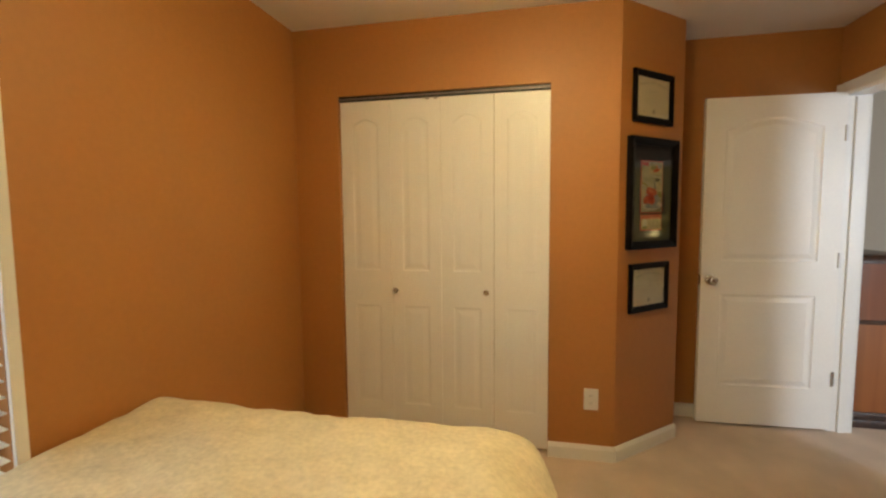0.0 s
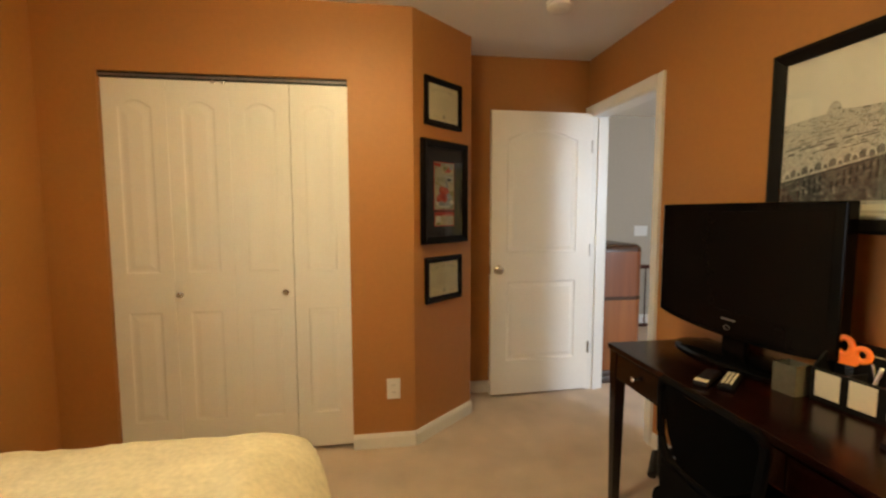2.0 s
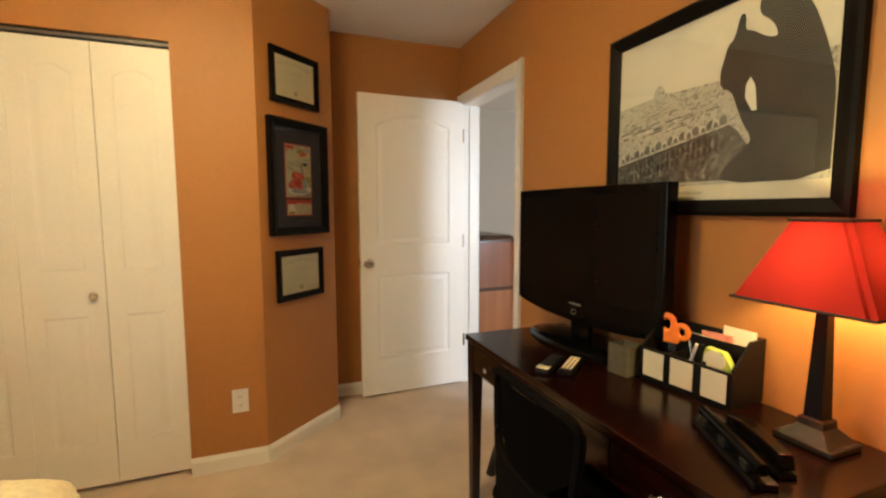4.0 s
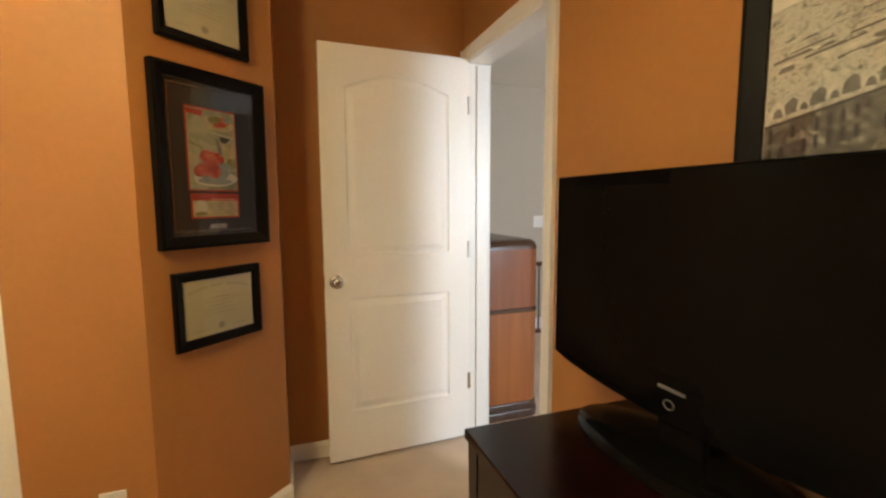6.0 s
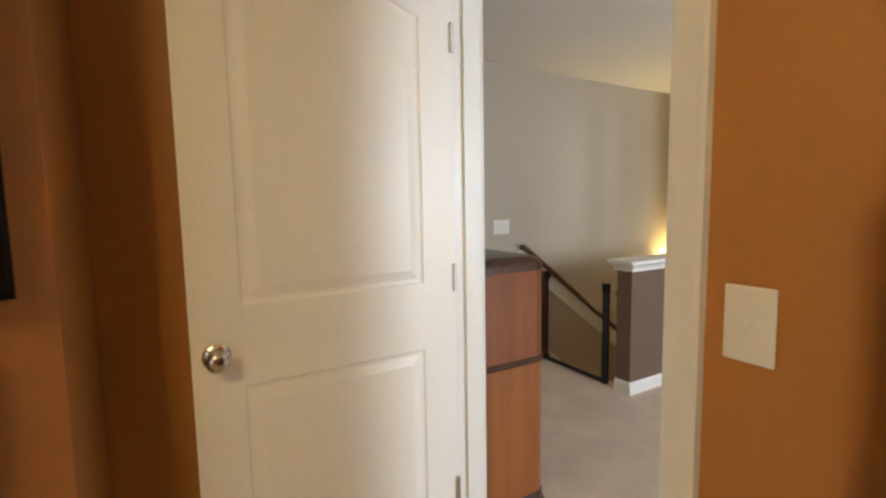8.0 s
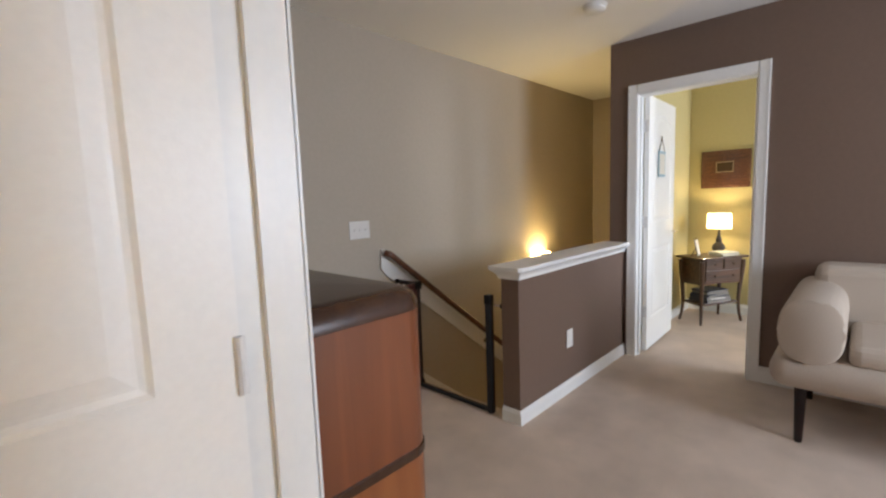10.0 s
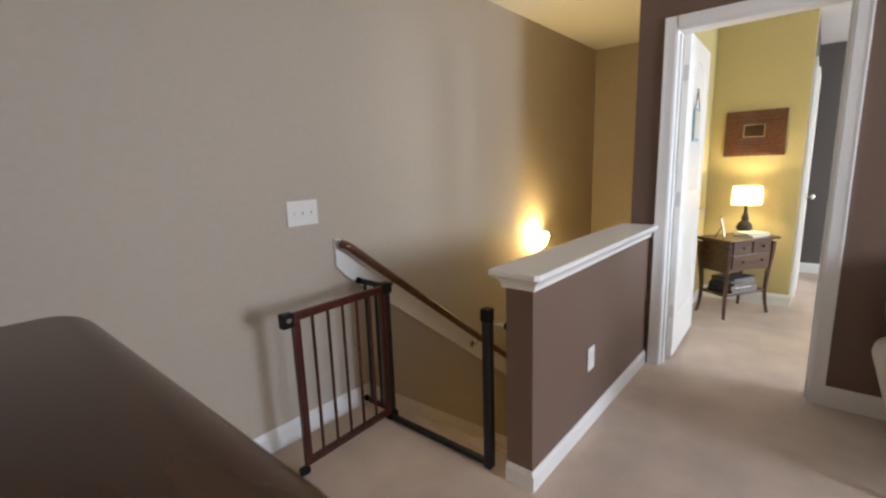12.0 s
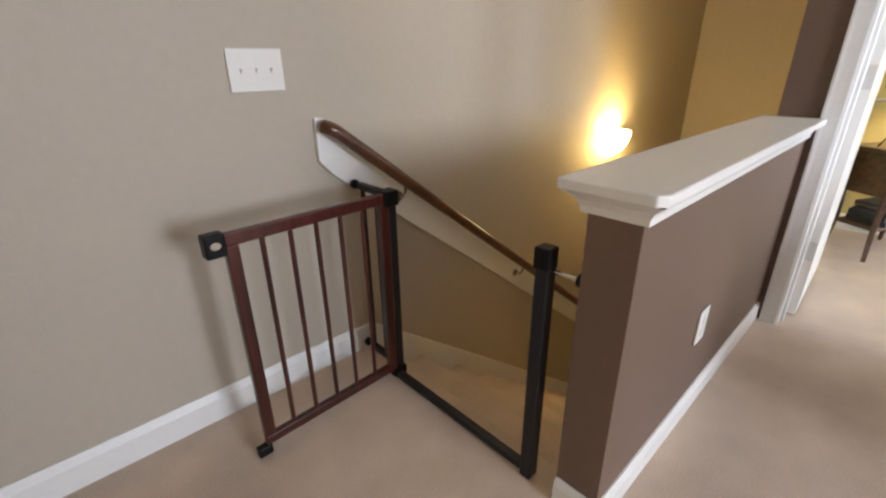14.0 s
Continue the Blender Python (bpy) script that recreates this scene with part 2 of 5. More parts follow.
def blotches(name, scale, stops):
    """A soft print of many tones, as a photograph seen from afar."""
    m = bpy.data.materials.new(name)
    m.use_nodes = True
    n, l = m.node_tree.nodes, m.node_tree.links
    co, no, rp = n.new("ShaderNodeTexCoord"), n.new("ShaderNodeTexNoise"), n.new("ShaderNodeValToRGB")
    no.inputs["Scale"].default_value, no.inputs["Detail"].default_value, no.inputs["Distortion"].default_value = scale, 3, 1.2
    e = rp.color_ramp.elements
    e[0].position, e[0].color = stops[0][0], (*stops[0][1], 1)
    e[1].position, e[1].color = stops[-1][0], (*stops[-1][1], 1)
    for p, c in stops[1:-1]:
        e.new(p).color = (*c, 1)
    l.new(co.outputs["Object"], no.inputs["Vector"])
    l.new(no.outputs["Fac"], rp.inputs[0])
    l.new(rp.outputs[0], n["Principled BSDF"].inputs["Base Color"])
    n["Principled BSDF"].inputs["Roughness"].default_value = 0.5
    return m


M_CITY = blotches("city_photo_print", 55, ((0.28, (0.15, 0.14, 0.12)), (0.44, (0.44, 0.41, 0.34)), (0.56, (0.58, 0.55, 0.46)), (0.72, (0.26, 0.25, 0.21))))
M_FACADE = blotches("facade_photo_print", 38, ((0.30, (0.03, 0.028, 0.026)), (0.48, (0.09, 0.085, 0.075)), (0.60, (0.16, 0.15, 0.13)), (0.72, (0.34, 0.32, 0.27))))
M_ROOF = mat("roof_grey_print", (0.56, 0.53, 0.44), 0.6, vary=0.3, scale=30, bump=0)
M_ROOFDARK = mat("roof_shadow_print", (0.15, 0.14, 0.12), 0.6, vary=0.4, scale=30, bump=0)
M_FOODPAGE = blotches("food_photo_print", 9, ((0.30, (0.22, 0.22, 0.14)), (0.42, (0.38, 0.37, 0.25)), (0.50, (0.52, 0.48, 0.34)), (0.58, (0.42, 0.42, 0.33)), (0.72, (0.60, 0.52, 0.30))))
M_FRUIT = blotches("fruit_photo_print", 34, ((0.30, (0.20, 0.02, 0.01)), (0.45, (0.50, 0.05, 0.025)), (0.58, (0.62, 0.12, 0.06)), (0.72, (0.70, 0.34, 0.22))))
M_BLUE = mat("pale_blue_paint", (0.30, 0.44, 0.50), 0.6, vary=0.1, bump=0.05)
M_BOOKW = mat("pale_book_cover", (0.55, 0.55, 0.48), 0.5, vary=0.1, bump=0.05)
M_BOOKD = mat("dark_book_cover", (0.05, 0.055, 0.08), 0.45, vary=0.2, bump=0.05)
M_BOOKG = mat("grey_book_cover", (0.22, 0.20, 0.18), 0.5, vary=0.2, bump=0.05)
M_SLAT = shade_mat("white_blind_slat", (0.82, 0.82, 0.80), 0.45)
M_RUBBER = mat("black_rubber", (0.015, 0.015, 0.015), 0.7, bump=0.05)


# ---- building helpers ----
def mesh_of(name, bm, material, smooth=False):
    me = bpy.data.meshes.new(name)
    bmesh.ops.recalc_face_normals(bm, faces=bm.faces[:])
    bm.to_mesh(me)
    bm.free()
    me.materials.append(material)
    if smooth:
        for p in me.polygons:
            p.use_smooth = True
        me.set_sharp_from_angle(angle=radians(40))
    return me


def part(name, bm, material, parent, label="", smooth=False):
    """One mesh object under a thing or a part."""
    ob = new(name, mesh_of(name, bm, material, smooth))
    ob.parent = parent
    if label:
        ob["label"] = label
    return ob


def thing(name, place, label, category, group="", turn=0):
    ob = new(name)
    ob.matrix_world = pose(*place, 0, 0, turn)
    return tagged(ob, label, category, group)


def single(name, bm, material, label, category, group="", smooth=False, place=(0, 0, 0), turn=0):
    ob = new(name, mesh_of(name, bm, material, smooth))
    ob.matrix_world = pose(*place, 0, 0, turn)
    return tagged(ob, label, category, group)


def structure(name, bm, material, label="", parent=None):
    ob = new(name, mesh_of(name, bm, material))
    if parent:
        ob.parent = parent
    return tagged(ob, label, kind="structure")


def box(x0, x1, y0, y1, z0, z1, bev=0.0, bm=None, seg=2):
    one = bmesh.new()
    bmesh.ops.create_cube(one, size=1)
    for v in one.verts:
        v.co = ((x0 + x1) / 2 + v.co.x * (x1 - x0), (y0 + y1) / 2 + v.co.y * (y1 - y0), (z0 + z1) / 2 + v.co.z * (z1 - z0))
    if bev:
        bmesh.ops.bevel(one, geom=one.edges[:], offset=bev, segments=seg, affect="EDGES", profile=0.5)
    return merge(bm, one)


def merge(bm, one):
    if bm is None:
        return one
    at = {v: bm.verts.new(v.co) for v in one.verts}
    for f in one.faces:
        bm.faces.new([at[v] for v in f.verts])
    one.free()
    return bm


def moved(bm, m):
    bmesh.ops.transform(bm, matrix=m, verts=bm.verts[:])
    return bm


def lathe(profile, steps=24, bm=None, at=(0, 0, 0)):
    """A turned body: profile of (radius, height)."""
    one = bmesh.new()
    rings = []
    for r, z in profile:
        if r < 1e-5:
            rings.append([one.verts.new((at[0], at[1], at[2] + z))])
        else:
            rings.append([one.verts.new((at[0] + r * math.cos(2 * math.pi * k / steps), at[1] + r * math.sin(2 * math.pi * k / steps), at[2] + z)) for k in range(steps)])
    for a, b in zip(rings, rings[1:]):
        for k in range(steps):
            j = (k + 1) % steps
            if len(a) == 1 and len(b) == 1:
                continue
            if len(a) == 1:
                one.faces.new((a[0], b[j], b[k]))
            elif len(b) == 1:
                one.faces.new((a[k], a[j], b[0]))
            else:
                one.faces.new((a[k], a[j], b[j], b[k]))
    return merge(bm, one)


def tube(points, radius, steps=10, bm=None, radii=None):
    """A round bar along points, with closed ends."""
    one = bmesh.new()
    pts = [Vector(p) for p in points]
    rings = []
    for i, p in enumerate(pts):
        d = (pts[min(i + 1, len(pts) - 1)] - pts[max(i - 1, 0)]).normalized()
        up = Vector((0, 0, 1)) if abs(d.z) < 0.9 else Vector((1, 0, 0))
        a = d.cross(up).normalized()
        b = d.cross(a)
        r = radii[i] if radii else radius
        rings.append([one.verts.new(p + r * (math.cos(2 * math.pi * k / steps) * a + math.sin(2 * math.pi * k / steps) * b)) for k in range(steps)])
    for a, b in zip(rings, rings[1:]):
        for k in range(steps):
            one.faces.new((a[k], a[(k + 1) % steps], b[(k + 1) % steps], b[k]))
    one.faces.new(rings[0])
    one.faces.new(rings[-1])
    return merge(bm, one)


def prism(outline, lo, hi, axis="y", bev=0.0, bm=None):
    """An outline of (a, b) drawn out from lo to hi along an axis: y takes (x, z), x takes (y, z), z takes (x, y)."""
    one = bmesh.new()

    def at(a, b, c):
        return {"y": (a, c, b), "x": (c, a, b), "z": (a, b, c)}[axis]

    r0 = [one.verts.new(at(a, b, lo)) for a, b in outline]
    r1 = [one.verts.new(at(a, b, hi)) for a, b in outline]
    one.faces.new(r0)
    one.faces.new(r1[::-1])
    for k in range(len(outline)):
        j = (k + 1) % len(outline)
        one.faces.new((r0[k], r0[j], r1[j], r1[k]))
    if bev:
        bmesh.ops.bevel(one, geom=one.edges[:], offset=bev, segments=2, affect="EDGES", profile=0.5)
    return merge(bm, one)


def flat(outline, depth, bm=None):
    """A flat patch in the x-z plane at y = depth."""
    one = bmesh.new()
    one.faces.new([one.verts.new((a, depth, b)) for a, b in outline])
    return merge(bm, one)


def pane(name, x0, x1, z0, z1, depth, material, parent):
    """A single thin sheet of glass facing -y, which casts no shadow."""
    me = bpy.data.meshes.new(name)
    me.from_pydata([(x0, depth, z0), (x1, depth, z0), (x1, depth, z1), (x0, depth, z1)], [], [(0, 1, 2, 3)])
    me.materials.append(material)
    ob = new(name, me)
    ob.parent, ob.visible_shadow = parent, False
    return ob


def rect(x0, x1, z0, z1):
    return [(x0, z0), (x1, z0), (x1, z1), (x0, z1)]


def ellipse(cx, cz, rx, rz, n=20):
    return [(cx + rx * math.cos(2 * math.pi * k / n), cz + rz * math.sin(2 * math.pi * k / n)) for k in range(n)]


def panel_door(width, height, thick, panels, deep=0.8):
    """A moulded door leaf, x from 0 to width, z from 0 to height, centred on y = 0. panels: (x0, x1, z0, z1, rise of the arch)."""
    bm = bmesh.new()
    n = 12

    def arch(p, u, d):
        x0, x1, z0, z1, rise = p
        return (x0 + d + (x1 - x0 - 2 * d) * u, z1 - rise + rise * max(0.0, math.sin(math.pi * min(1, max(0, (u - 0.04) / 0.92)))) ** 0.8 - d if rise else z1 - d)

    def outline(p, d):
        x0, x1, z0, z1, rise = p
        return [(x0 + d, z0 + d), (x1 - d, z0 + d)] + [arch(p, 1 - k / n, d) for k in range(n + 1)]

    for side in (-1, 1):
        y = side * thick / 2

        def quad(*pts):
            bm.faces.new([bm.verts.new((a, y, b)) for a, b in pts])

        x0, x1 = panels[0][0], panels[0][1]
        quad((0, 0), (x0, 0), (x0, height), (0, height))
        quad((x1, 0), (width, 0), (width, height), (x1, height))
        low = 0
        for i, p in enumerate(panels):
            quad((x0, low), (x1, low), (x1, p[2]), (x0, p[2]))
            low = p[3]
            top = panels[i + 1][2] if i + 1 < len(panels) else height
            if p[4]:
                for k in range(n):
                    a, b = arch(p, k / n, 0), arch(p, (k + 1) / n, 0)
                    quad(a, b, (b[0], top), (a[0], top))
                low = top
            rings = [[bm.verts.new((a, y - side * dep * deep, b)) for a, b in outline(p, d)] for d, dep in ((0, 0), (0.007, 0.007), (0.016, 0.0085), (0.022, 0.0075), (0.045, 0.001))]
            for r, s in zip(rings, rings[1:]):
                for k in range(len(r)):
                    j = (k + 1) % len(r)
                    bm.faces.new((r[k], r[j], s[j], s[k]))
            bm.faces.new(rings[-1])
        if low < height:
            quad((x0, low), (x1, low), (x1, height), (x0, height))
    t = thick / 2
    for a, b in (((0, 0), (width, 0)), ((width, 0), (width, height)), ((width, height), (0, height)), ((0, height), (0, 0))):
        bm.faces.new([bm.verts.new((a[0], -t, a[1])), bm.verts.new((b[0], -t, b[1])), bm.verts.new((b[0], t, b[1])), bm.verts.new((a[0], t, a[1]))])
    bmesh.ops.remove_doubles(bm, verts=bm.verts[:], dist=0.0002)
    return bm


CASING = [(0.0, 0.0), (0.0, 0.008), (0.012, 0.013), (0.03, 0.014), (0.05, 0.016), (0.062, 0.019), (0.07, 0.018), (0.07, 0.0)]


def casing_bar(length, bm=None):
    """Door casing along z, inner edge at x = 0, standing off the wall towards -y."""
    one = bmesh.new()
    r0 = [one.verts.new((a, -b, 0)) for a, b in CASING]
    r1 = [one.verts.new((a, -b, length)) for a, b in CASING]
    one.faces.new(r0)
    one.faces.new(r1[::-1])
    for k in range(len(CASING)):
        j = (k + 1) % len(CASING)
        one.faces.new((r0[k], r0[j], r1[j], r1[k]))
    return merge(bm, one)


def door_casing(name, width, height, m, label):
    """Casing round an opening: local x along the wall from 0 to width, -y out of the wall."""
    root = new(name)
    root.matrix_world = m
    tagged(root, label, kind="structure")
    part("casing_side", moved(casing_bar(height + 0.07), pose(width, 0, 0)), M_TRIM, root)
    left = casing_bar(height + 0.07)
    bmesh.ops.scale(left, vec=(-1, 1, 1), verts=left.verts[:])
    part("casing_side", left, M_TRIM, root)
    part("casing_head", moved(casing_bar(width - 0.002), Matrix.Translation((0.001, 0, height)) @ pose(0, 0, 0, 0, 90, 0) @ Matrix.Diagonal((-1, 1, 1, 1))), M_TRIM, root)
    return root


def knob(parent, x, z, side, thick):
    """A round door knob with its rose, on one face of a leaf."""
    prof = [(0.0, 0.0), (0.032, 0.0), (0.033, 0.004), (0.028, 0.009), (0.012, 0.012), (0.011, 0.03), (0.018, 0.036), (0.026, 0.046), (0.027, 0.054), (0.022, 0.062), (0.01, 0.066), (0.0, 0.067)]
    bm = lathe(prof, 20)
    moved(bm, Matrix.Translation((x, side * thick / 2, z)) @ pose(0, 0, 0, 90 if side < 0 else -90, 0, 0))
    return part("door_knob", bm, M_NICKEL, parent, "brushed nickel knob", True)


def hinge(parent, x, y, z, material=None):
    bm = tube([(x, y, z - 0.045), (x, y, z + 0.045)], 0.006, 8)
    box(x - 0.010, x + 0.0, y + 0.002, y + 0.004, z - 0.045, z + 0.045, 0, bm)
    return part("hinge", bm, material or M_HINGE, parent, "nickel hinge")


# ---- the large structure ----
bm = box(-0.6, 4.62, -0.45, 5.45, -0.25, 0.0)
box(4.62, 9.7, -0.45, 4.345, -0.25, 0.0, 0, bm)
structure("floor", bm, M_CARPET, "beige cut-pile carpet over the bedroom, loft and rooms")
structure("ceiling", box(-0.6, 9.7, -0.45, 5.45, CEIL, CEIL + 0.12), M_CEIL, "off-white textured plaster ceiling")

# bedroom
bm = box(-0.565, -0.445, -0.45, 0.36, 0, CEIL)
box(-0.565, -0.445, 1.365, 3.75, 0, CEIL, 0, bm)
box(-0.565, -0.445, 0.36, 1.365, 0, 0.58, 0, bm)
box(-0.565, -0.445, 0.36, 1.365, 2.05, CEIL, 0, bm)
structure("wall_bedroom_west", bm, M_ORANGE, "burnt-orange painted wall with a window")
bm = prism([(-0.445, 0), (-0.168, 0), (-0.168, 2.055), (1.05, 2.055), (1.05, 0), (1.36, 0), (1.36, CEIL), (-0.445, CEIL)], 2.93, 3.03, "y")
structure("wall_closet", bm, M_ORANGE, "burnt-orange painted wall round a closet opening")
structure("wall_diagonal", prism([(1.36, 2.93), (1.402, 2.93), (1.803, 3.293), (1.803, 3.615), (1.70, 3.615), (1.70, 3.355), (1.36, 3.03)], 0, CEIL, "z"), M_ORANGE, "burnt-orange painted angled wall")
structure("wall_recess", box(1.70, 2.755, 3.615, 3.72, 0, CEIL), M_ORANGE, "burnt-orange painted wall behind the open door")
bm = box(2.755, 2.815, -0.33, 2.767, 0, CEIL)
box(2.755, 2.815, 2.767, 3.563, 2.053, CEIL, 0, bm)
box(2.755, 2.815, 3.563, 3.72, 0, CEIL, 0, bm)
structure("wall_bedroom_east", bm, M_ORANGE, "burnt-orange painted wall with a doorway")
bm = box(2.815, 2.875, -0.33, 2.767, 0, CEIL)
box(2.815, 2.875, 2.767, 3.563, 2.053, CEIL, 0, bm)
box(2.815, 2.875, 3.563, 5.33, 0, CEIL, 0, bm)
structure("wall_loft_west", bm, M_BEIGE, "taupe painted loft wall")
structure("wall_bedroom_south", box(-0.445, 2.815, -0.45, -0.33, 0, CEIL), M_ORANGE, "burnt-orange painted wall")
structure("wall_closet_back", box(-0.445, 1.70, 3.60, 3.72, 0, CEIL), M_BEIGE, "plain closet back wall")

# loft and stairwell
bm = box(2.815, 3.90, -0.45, -0.33, 0, CEIL)
box(5.25, 6.106, -0.45, -0.33, 0, CEIL, 0, bm)
box(3.90, 5.25, -0.45, -0.33, 0, 0.75, 0, bm)
box(3.90, 5.25, -0.45, -0.33, 2.15, CEIL, 0, bm)
structure("wall_loft_south", bm, M_BEIGE, "taupe painted wall with a wide window")
bm = box(2.755, 4.62, 5.33, 5.45, -0.25, CEIL)
box(4.62, 8.0, 5.33, 5.45, -2.8, CEIL, 0, bm)
structure("wall_stair_north", bm, M_BEIGE, "taupe painted wall along the stairs")
bm = box(6.046, 6.106, -0.33, 3.367, 0, CEIL)
box(6.046, 6.106, 3.367, 4.148, 2.053, CEIL, 0, bm)
box(6.046, 6.106, 4.148, 4.345, 0, CEIL, 0, bm)
structure("wall_loft_east", bm, M_BROWN, "dark brown painted wall with a doorway")
structure("half_wall", box(4.538, 6.046, 4.226, 4.344, 0, 0.85), M_BROWN, "dark brown painted half wall beside the stairs")
bm = box(6.106, 7.88, 4.285, 4.345, -2.8, CEIL)
box(4.62, 6.106, 4.285, 4.345, -2.8, -0.25, 0, bm)
box(7.88, 8.0, 4.285, 5.33, -2.8, CEIL, 0, bm)
structure("wall_stairwell", bm, M_BEIGE, "taupe painted stairwell walls")
structure("floor_lower", box(4.62, 8.0, 4.285, 5.45, -2.9, -2.8), M_CARPET, "beige carpet at the foot of the stairs")

# yellow room and the passage behind it
bm = box(6.106, 6.166, -0.33, 3.367, 0, CEIL)
box(6.106, 6.166, 3.367, 4.148, 2.053, CEIL, 0, bm)
box(6.106, 6.166, 4.148, 4.285, 0, CEIL, 0, bm)
box(6.166, 7.88, 4.24, 4.285, 0, CEIL, 0, bm)
box(7.90, 8.02, 3.556, 4.285, 0, CEIL, 0, bm)
# openings for two unseen windows, added to house the fill lights
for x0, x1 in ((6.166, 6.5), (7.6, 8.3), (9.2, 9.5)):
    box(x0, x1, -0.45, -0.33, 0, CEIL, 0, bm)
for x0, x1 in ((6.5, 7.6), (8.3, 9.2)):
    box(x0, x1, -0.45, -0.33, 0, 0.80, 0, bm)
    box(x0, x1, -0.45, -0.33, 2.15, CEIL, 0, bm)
structure("wall_yellow_room", bm, M_YELLOW, "mustard yellow painted walls")
bm = box(8.02, 9.5, 3.556, 3.65, 0, CEIL)
box(9.5, 9.62, -0.45, 3.65, 0, CEIL, 0, bm)
structure("wall_passage", bm, M_GREY, "dark grey-brown painted passage walls")


def baseboard(a, b, height=0.085, thick=0.014):
    """A skirting from a to b along a wall's face, on the left-hand side going from a to b."""
    d = Vector(b) - Vector(a)
    prof = [(0, 0), (thick, 0), (thick, height * 0.75), (thick * 0.6, height * 0.9), (thick * 0.35, height), (0, height)]
    bm = prism(prof, 0, d.length, "x")
    moved(bm, Matrix.Translation((a[0], a[1], 0)) @ Matrix.Rotation(math.atan2(d.y, d.x), 4, "Z"))
    return structure("baseboard", bm, M_TRIM, "white painted baseboard")


for a, b in (((-0.445, 2.93), (-0.445, -0.33)), ((-0.168, 2.93), (-0.445, 2.93)), ((1.404, 2.93), (1.05, 2.93)), ((1.803, 3.293), (1.402, 2.93)),
             ((1.803, 3.615), (1.803, 3.293)), ((2.745, 3.615), (1.803, 3.615)), ((2.755, -0.33), (2.755, 2.705)),
             ((2.875, 5.33), (2.875, 3.615)), ((4.53, 5.33), (2.875, 5.33)), ((4.538, 4.226), (4.538, 4.344)), ((6.046, 4.226), (4.524, 4.226)),
             ((6.046, 3.315), (6.046, -0.33)), ((2.875, -0.33), (6.046, -0.33)), ((7.90, 4.24), (6.93, 4.24)), ((7.90, 3.545), (7.90, 4.24)), ((9.5, -0.33), (9.5, 3.556))):
    if a[0] in (6.046,) and b[0] == 6.046 and a[1] > b[1]:
        a, b = b, a
    baseboard(a, b, 0.085 if max(a[0], b[0]) < 2.8 or 4.2 < a[1] < 4.35 else 0.11)

# door linings and casings
root = tagged(new("jamb_bedroom"), "white painted door jamb", kind="structure")
part("jamb_board", box(2.753, 2.877, 3.545, 3.563, 0, 2.053), M_TRIM, root)
part("jamb_board", box(2.753, 2.877, 2.767, 2.785, 0, 2.053), M_TRIM, root)
part("jamb_board", box(2.753, 2.877, 2.785, 3.545, 2.035, 2.053), M_TRIM, root)
part("door_stop", box(2.80, 2.835, 3.533, 3.545, 0, 2.023), M_TRIM, root)
part("door_stop", box(2.80, 2.835, 2.785, 2.787, 0, 2.023), M_TRIM, root)
door_casing("casing_bedroom", 0.76, 2.04, pose(2.755, 3.545, 0, 0, 0, -90), "white moulded door casing")
door_casing("casing_loft", 0.76, 2.04, pose(2.875, 2.785, 0, 0, 0, 90), "white moulded door casing")
root = tagged(new("jamb_yellow_room"), "white painted door jamb", kind="structure")
part("jamb_board", box(6.044, 6.168, 4.13, 4.148, 0, 2.053), M_TRIM, root)
part("jamb_board", box(6.044, 6.168, 3.367, 3.385, 0, 2.053), M_TRIM, root)
part("jamb_board", box(6.044, 6.168, 3.385, 4.13, 2.035, 2.053), M_TRIM, root)
part("door_stop", box(6.085, 6.12, 4.118, 4.13, 0, 2.023), M_TRIM, root)
part("door_stop", box(6.085, 6.12, 3.385, 3.397, 0, 2.023), M_TRIM, root)
door_casing("casing_yellow_room", 0.745, 2.04, pose(6.046, 4.13, 0, 0, 0, -90), "white moulded door casing")
structure("strike_plate", box(2.80, 2.83, 2.7855, 2.7775, 0.90, 0.98), M_NICKEL, "nickel strike plate in the jamb")

# half wall cap: board over a cove
cap = new("half_wall_cap")
tagged(cap, "white painted cap moulding on the half wall", kind="structure")
part("cap_board", prism([(4.503, 4.176), (6.03, 4.176), (6.03, 4.394), (4.485, 4.394), (4.485, 4.192)], 0.896, 0.92, "z", 0.004), M_TRIM, cap)
bm, loops = bmesh.new(), []
for off, z in ((0.002, 0.846), (0.013, 0.846), (0.015, 0.862), (0.023, 0.876), (0.036, 0.887), (0.046, 0.8955)):
    loops.append([bm.verts.new(p) for p in ((6.03, 4.226 - off, z), (4.538 - off, 4.226 - off, z), (4.538 - off, 4.344 + off, z), (6.03, 4.344 + off, z))])
for a, b in zip(loops, loops[1:]):
    for k in range(3):
        bm.faces.new((a[k], a[k + 1], b[k + 1], b[k]))
part("cove", bm, M_TRIM, cap)

# stairs going down
stairs = new("staircase")
tagged(stairs, "beige carpeted stairs going down", kind="structure")
for k in range(1, 13):
    x = 4.62 + 0.25 * (k - 1)
    out = [(x - 0.02, -0.19 * k), (x - 0.02, -0.19 * k - 0.21), (x + 0.25, -0.19 * k - 0.21), (x + 0.25, -0.19 * k - 0.03), (x + 0.265, -0.19 * k - 0.03), (x + 0.275, -0.19 * k - 0.012), (x + 0.268, -0.19 * k)]
    part("step", prism(out, 4.346, 5.329, "y"), M_CARPET, stairs)
structure("stair_nosing", prism([(4.60, -0.005), (4.60, -0.04), (4.635, -0.04), (4.64, -0.012), (4.632, -0.001)], 4.346, 5.329, "y"), M_CARPET)
